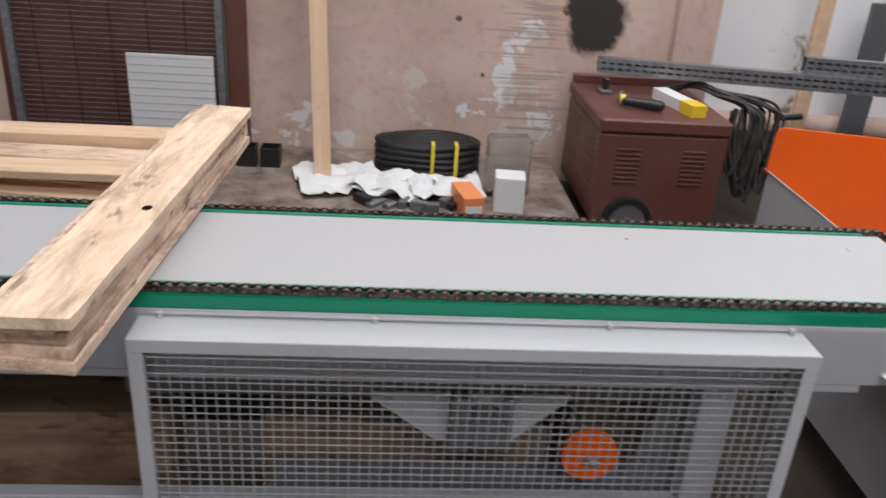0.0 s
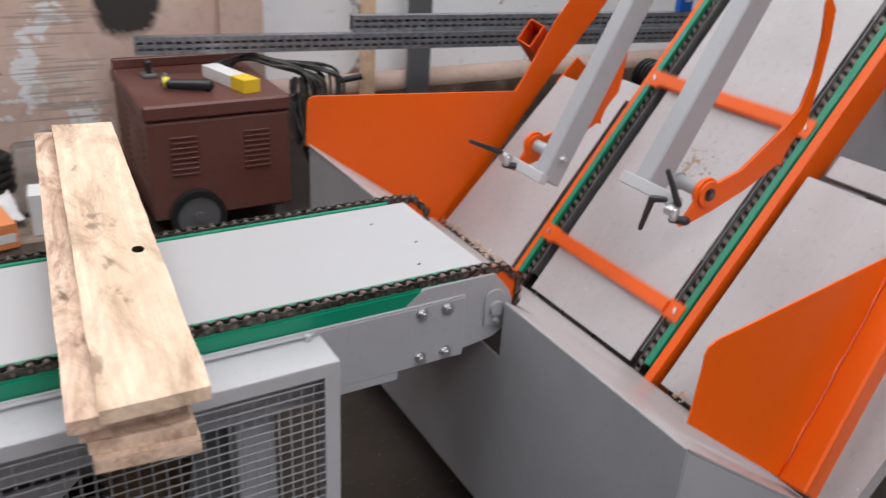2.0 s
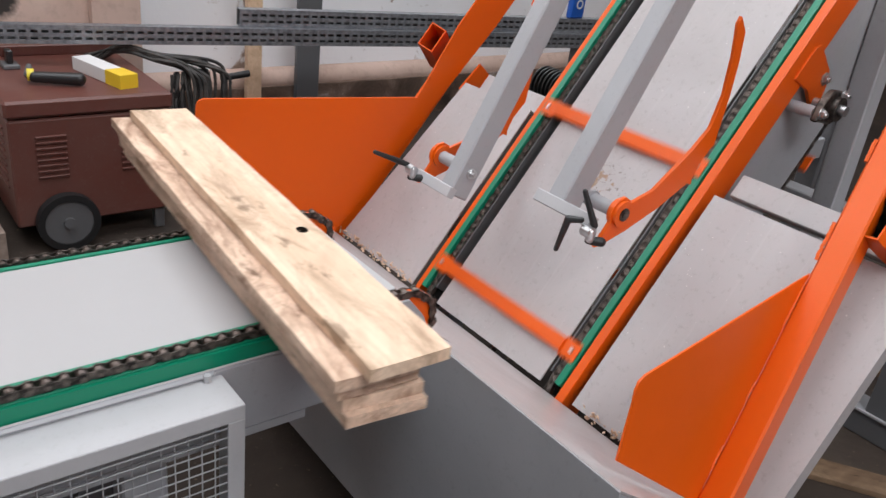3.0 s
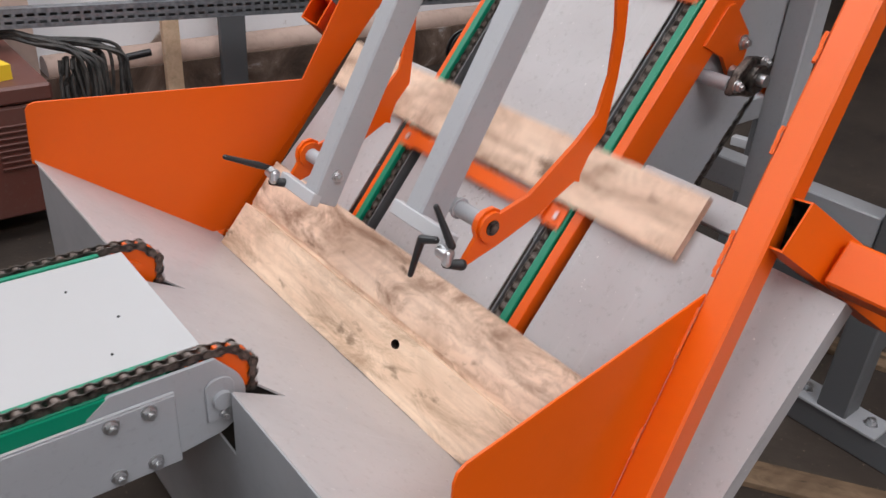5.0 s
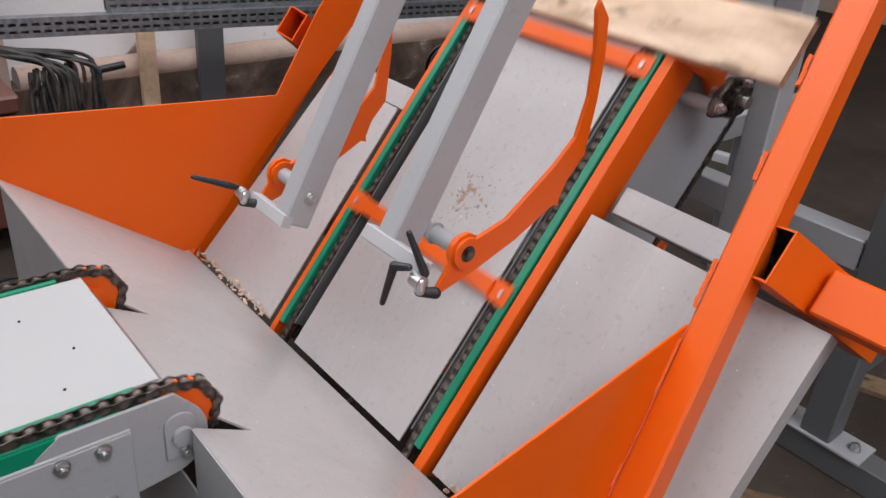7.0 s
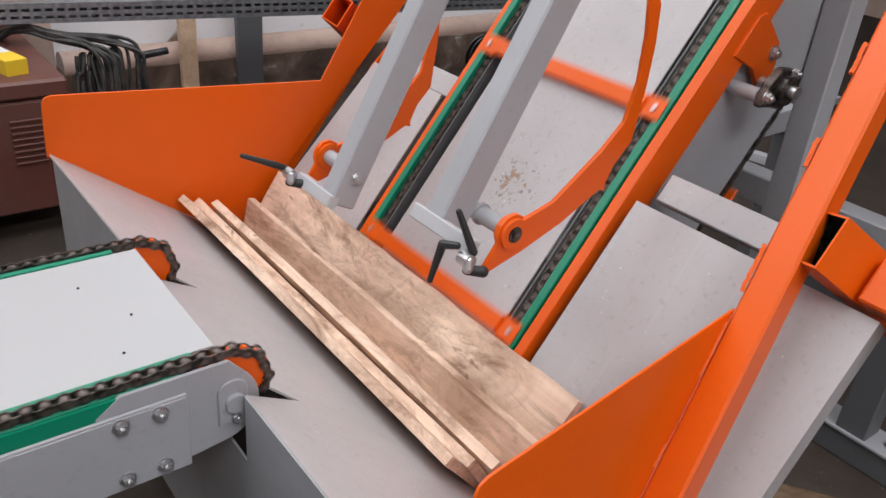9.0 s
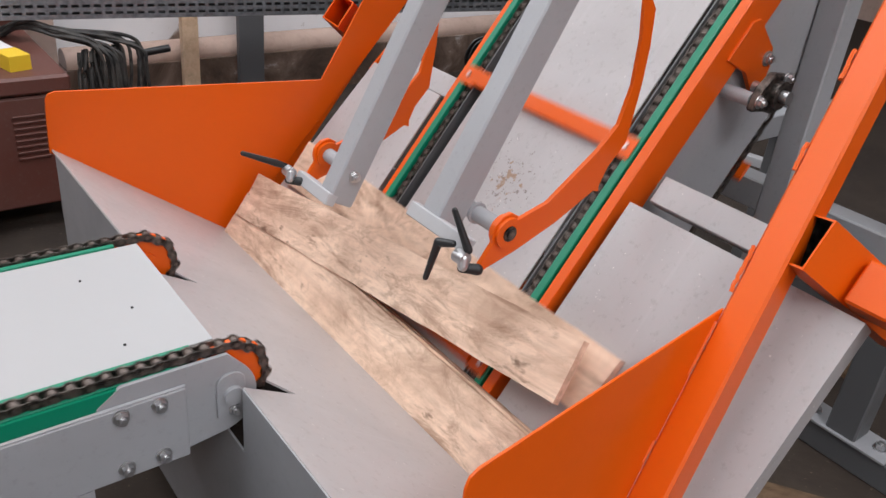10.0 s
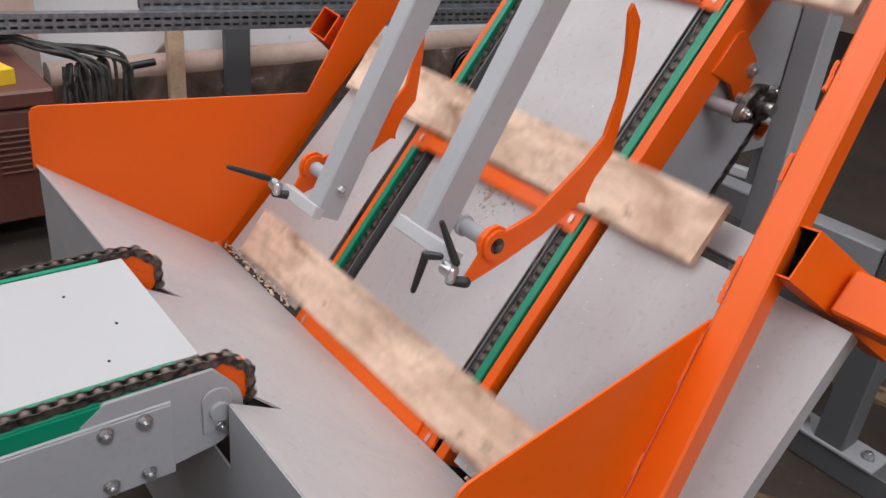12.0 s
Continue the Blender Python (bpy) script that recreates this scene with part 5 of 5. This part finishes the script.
tagged(part("wood_crumbs", bm, M["pine"]), "wood chips caught in the hopper's valley", "chips", kind="stuff")

# frame of the next machine
stand = thing("machine_stand", "dark grey welded square-tube machine frame", "frame")
for x, y, h in ((1.93, -0.36, 1.75), (1.93, 0.50, 1.2), (2.72, -0.36, 1.75), (2.72, 0.50, 1.75)):
    bm = bmesh.new()
    box(bm, x - 0.045, x + 0.045, y - 0.045, y + 0.045, 0.09, h, bevel=0.005)
    part("post", bm, M["dark_grey_paint"], stand)
for x0, x1, y0, y1, z in ((1.885, 1.975, -0.62, 0.56, 0.0), (2.675, 2.765, -0.62, 0.56, 0.0), (1.98, 2.67, -0.40, -0.32, 0.62), (1.98, 2.67, 0.46, 0.54, 0.62), (1.89, 1.97, -0.31, 0.45, 0.62), (1.98, 2.67, -0.40, -0.32, 0.30)):
    bm = bmesh.new()
    box(bm, x0, x1, y0, y1, z, z + 0.088, bevel=0.004)
    part("rail", bm, M["grey_paint"] if z > 0.5 else M["dark_grey_paint"], stand)
for x in (1.93, 2.72):
    bm = bmesh.new()
    box(bm, x - 0.055, x + 0.055, -0.50, -0.22, 0.0885, 0.097, bevel=0.001)
    part("foot_plate", bm, M["grey_paint"], stand)
    for y in (-0.46, -0.26):
        hexbolt("foot_bolt", pose(x, y, 0.097), stand, 0.014, 0.014)
# legs of the elevator
for u, y in ((0.42, -0.20), (0.42, 0.80), (1.45, -0.06), (1.45, 0.655)):
    p = inc(u, y, -0.10 if u < 1 else -0.18)
    bm = bmesh.new()
    box(bm, p.x - 0.035, p.x + 0.035, y - 0.035, y + 0.035, 0.0, p.z, bevel=0.004)
    part("leg", bm, M["grey_paint"], elev)

# ---------------------------------------------------------------- motion


def lay(t, x, y, z, rz=0.0, ry=0.0):
    return (t, pose(x, y, z) @ pose(0, 0, 0, 0, 0, rz) @ pose(0, 0, 0, 0, ry))


def on_bed(t, u, n, flip=False, y=0.345, rz=0.0, tilt=0.0):
    """Lying on the slope with its lower edge at u, n off the bed."""
    m = INC @ pose(u + BW / 2, y, n + BT / 2, 0, 0, rz) @ pose(0, 0, 0, 0, tilt)
    return (t, m @ pose(0, 0, 0, 0, 180) if flip else m)


def leaning(t, x, z, ry, y):
    """Standing on its lower edge at x, z; 90 is upright, 127 flat on the slope."""
    a = radians(ry)
    return (t, pose(x - math.cos(a) * BW / 2, y, z + math.sin(a) * BW / 2, 0, ry))


def crossing(k):
    """The time at which flight k passes the valley."""
    ts = np.linspace(-2, 16, 3601)
    return float(np.interp(k * FLIGHT_GAP, [lift_travel(t) + U_LOW for t in ts], ts))


def carried(flip, t_pick, u_pick, rank, y=0.345, n=0.0, extra=0.0, ride=0.0):
    """Rows of a board that the next flight after t_pick pushes up the slope and out at the top."""
    k = math.ceil((lift_travel(t_pick) + U_LOW + 0.028 - u_pick) / FLIGHT_GAP - 1e-6)
    rows, t = [], t_pick + 0.02
    while t < 12.0:
        u = lift_travel(t) + U_LOW - k * FLIGHT_GAP + 0.028 + extra
        if u > u_pick + 0.002:
            if u > 1.62:
                break
            rows.append(on_bed(t, u, n + ride * min(1.0, max(0.0, (0.30 - u) / 0.14)), flip, y))
        t += 0.1
    if t < 12.0:
        rows.append(on_bed(t + 0.15, 1.70, 0.05 + 0.023 * rank, flip, y))
        rows.append(on_bed(12.4, 1.70, 0.05 + 0.023 * rank, flip, y))
    else:
        u = lift_travel(12.1) + U_LOW - k * FLIGHT_GAP + 0.028 + extra
        rows.append(on_bed(12.1, u, n, flip, y))
    return rows


def stack_rows(layer, dx, dy, rz, t0, x0, t_start, start_x=None):
    """On the conveyor, up to the moment at which the stack tips."""
    z = Z_CHAIN + 0.009 + BT * (layer + 0.5)
    rows = []
    n = max(2, int((t0 - t_start) / 0.5))
    for i in range(n + 1):
        t = t_start + (t0 - t_start) * i / n
        rows.append(lay(t, x0 + feed_travel(t) - feed_travel(t0) + dx, 0.295 + dy, z, rz - (1.0 if i == n else 0.0)))
    return rows


def tipped(t, layer, cx, cz, ry, dx, dy, rz, spread=1.0):
    """The whole stack turned about its middle."""
    c = Matrix.Translation((cx, 0.295 + dy, cz)) @ pose(0, 0, 0, 0, ry) @ pose(dx, 0, (layer - 2) * BT * spread) @ pose(0, 0, 0, 0, 0, rz)
    return (t, c)


SHIFT_A = ((0.0, 0.012, -3.8), (-0.005, 0.022, -3.6), (-0.01, 0.024, -3.9), (-0.026, 0.012, -3.7), (0.014, -0.014, -3.8))


def motions():
    for ob, s0, step, y, path, frame_m, travel in CHAIN_LINKS:
        span = path[1][-1]
        rows, last = [], -9.0
        times = [0.1 * i for i in range(0, 122)]
        tight = []
        for t in times:
            a, b2 = loop_pose(s0 + travel(t), path)[2], loop_pose(s0 + step + travel(t), path)[2]
            c2 = loop_pose(s0 + step + travel(t) + 0.15, path)[2]
            d2 = loop_pose(s0 + travel(t) - 0.15, path)[2]
            tight.append(max(abs(a - b2), abs(a - c2), abs(a - d2), abs(b2 - c2)) > 1.0)
        for i, t in enumerate(times):
            near = tight[i] or (i > 0 and tight[i - 1]) or (i + 1 < len(times) and tight[i + 1])
            if i == 0 or i == len(times) - 1 or near or t - last > 0.75:
                rows.append((t, link_pose(s0 + travel(t), step, y, path, frame_m)))
                last = t
        walk(ob, rows)
    for ob, s0 in FLIGHTS:
        rows = []
        for i in range(0, 122):
            t = 0.1 * i
            x, z, a = loop_pose(s0 + lift_travel(t), LIFT_PATH)
            x2, z2, _ = loop_pose(s0 + lift_travel(t) + 0.012, LIFT_PATH)
            x1, z1, _ = loop_pose(s0 + lift_travel(t) - 0.012, LIFT_PATH)
            rows.append((t, INC @ pose(x, 0, z, 0, -math.degrees(math.atan2(z2 - z1, x2 - x1)), 0)))
        walk(ob, rows)

    # first stack
    T, X = 3.5, 0.218
    ends = ((4.42, 0.02, 0.0, True, 0), (4.95, 0.02, 0.0, True, 1), (5.50, 0.03, 0.0, True, 2), (5.50, 0.03, 0.0, True, 3), (6.03, 0.0, 0.0, False, 4))
    for k, ob in enumerate(STACK_A):
        dx, dy, rz = SHIFT_A[k]
        rows = stack_rows(k, dx, dy, rz, T, X, 0.0)
        rows.append(tipped(3.6, k, 0.285, 0.80, 30, dx, dy, rz, 1.05))
        rows.append(tipped(3.7, k, 0.335, 0.725, 53, dx, dy * 1.0, rz, 1.08))
        rows.append(tipped(3.85, k, 0.50, 0.535, 60, dx, dy, rz * 0.6, 1.15))
        t_pick, u_pick, n, flip, rank = ends[k]
        if flip:
            rows.append(tipped(4.0, k, 0.585, 0.47, 90, 0, 0.03, 0, 1.25))
            rows.append(on_bed(4.3, u_pick, 0.002 + 0.022 * k, True, tilt=-12))
            if k == 1:
                rows.append(on_bed(4.6, u_pick, 0.002, True))
            if k in (2, 3):
                rows.append(on_bed(4.7, 0.02, 0.024, True))
                u2 = 0.02 if k == 2 else 0.165
                rows.append(on_bed(5.05, u2, 0.024, True))
                rows.append(on_bed(5.3, u2 + 0.0, 0.002, True))
                rows.append(on_bed(5.5, u2 + 0.01, 0.0, True))
        else:
            rows.append(lay(4.05, 0.56, 0.33, 0.56, 0, 30))
            rows.append(lay(4.2, 0.58, 0.34, 0.52, 0, -15))
            rows.append(on_bed(4.45, 0.004, 0.09, False))
            rows.append(on_bed(5.0, 0.0, 0.048, False))
            rows.append(on_bed(5.3, 0.0, 0.026, False))
            rows.append(on_bed(5.5, 0.0, 0.024, False))
            rows.append(on_bed(5.7, 0.0, 0.004, False))
            rows.append(on_bed(6.0, 0.0, 0.0, False))
        rows += carried(flip, t_pick, u_pick if k != 3 else 0.03, rank, extra=0.145 if k == 3 else 0.0)
        walk(ob, rows)

    # second stack; the top board is lifted first
    T, X = 8.4, 0.262
    picks = ((9.97, 0.20), (10.40, 0.085), (10.86, 0.0), (11.42, 0.0), (11.95, 0.0))
    # lower edge and turn of each board at 8.8 and at 9.0 to 9.25
    early = (
        ((0.664, 0.388, 82), (0.665, 0.390, 104), None),
        ((0.640, 0.402, 66), (0.648, 0.398, 72), (0.655, 0.398, 103)),
        ((0.618, 0.420, 62), (0.630, 0.412, 64), (0.636, 0.410, 66)),
        ((0.594, 0.440, 58), (0.606, 0.430, 58), (0.612, 0.428, 57)),
        ((0.570, 0.458, 54), (0.582, 0.449, 52), (0.588, 0.447, 50)),
    )
    late = (
        [on_bed(8.95, 0.10, 0.012, True, 0.40, 0, -4), on_bed(9.25, 0.11, 0.006, True, 0.40), on_bed(9.4, 0.205, 0.0, True, 0.38), on_bed(9.6, 0.205, 0.0, True, 0.375, -1.5), on_bed(9.9, 0.20, 0.0, True, 0.38, -0.5)],
        [on_bed(9.4, 0.085, 0.078, True, 0.53, 0, 4), on_bed(9.6, 0.08, 0.076, True, 0.44, -3.2, 4), on_bed(9.85, 0.085, 0.076, True, 0.44, -2.5, 4), on_bed(10.0, 0.14, 0.060, True, 0.40, 7.2), on_bed(10.2, 0.085, 0.074, True, 0.45, 4.5), on_bed(10.36, 0.085, 0.074, True, 0.40, 1.0)],
        [on_bed(9.4, 0.0, 0.024, True, 0.54), on_bed(9.6, 0.0, 0.002, True, 0.40), on_bed(10.84, 0.0, 0.0, True, 0.37)],
        [on_bed(9.4, -0.01, 0.05, True, 0.54), on_bed(9.6, 0.0, 0.027, True, 0.40), on_bed(10.9, 0.0, 0.024, True, 0.42), on_bed(11.1, 0.0, 0.002, True, 0.40), on_bed(11.38, 0.0, 0.0, True, 0.37)],
        [on_bed(9.4, -0.02, 0.076, True, 0.54), on_bed(9.6, -0.004, 0.052, True, 0.40), on_bed(10.9, -0.012, 0.046, True, 0.44), on_bed(11.1, -0.012, 0.026, True, 0.42), on_bed(11.4, -0.012, 0.024, True, 0.41), on_bed(11.6, -0.012, 0.004, True, 0.40), on_bed(11.93, -0.012, 0.002, True, 0.40)],
    )
    for k, ob in enumerate(STACK_B):
        r = 4 - k
        dx, dy, rz = (0.0, 0.06, -3.8) if k % 2 else (0.008, 0.045, -4.2)
        rows = stack_rows(k, dx, dy, rz, T, X, 0.0)
        rows.append(tipped(8.5, k, 0.335, 0.746, 47, dx, dy - 0.055, rz - 2.2, 1.05))
        rows.append(tipped(8.6, k, 0.44, 0.615, 57, dx, dy - 0.02, rz * 0.7, 1.1))
        a, c, e = early[r]
        rows.append(leaning(8.7, *a, 0.37 + 0.02 * r))
        rows.append(leaning(8.8, *c, 0.36 + 0.02 * r))
        if e:
            rows += [leaning(9.0, *e, 0.35 + 0.02 * r), leaning(9.25, e[0], e[1], e[2] + 1, 0.36 + 0.02 * r)]
        rows += late[r] + carried(True, picks[r][0], picks[r][1], r, n=0.0, ride=0.074 if r == 1 else 0.0)
        rows.sort(key=lambda q: q[0])
        walk(ob, rows)

    # the last board of an earlier stack
    rows = [on_bed(0.0, 0.0, 0.0), on_bed(0.68, 0.0, 0.0)] + carried(False, 0.72, 0.0, -1)
    walk(FORMER, rows)


motions()
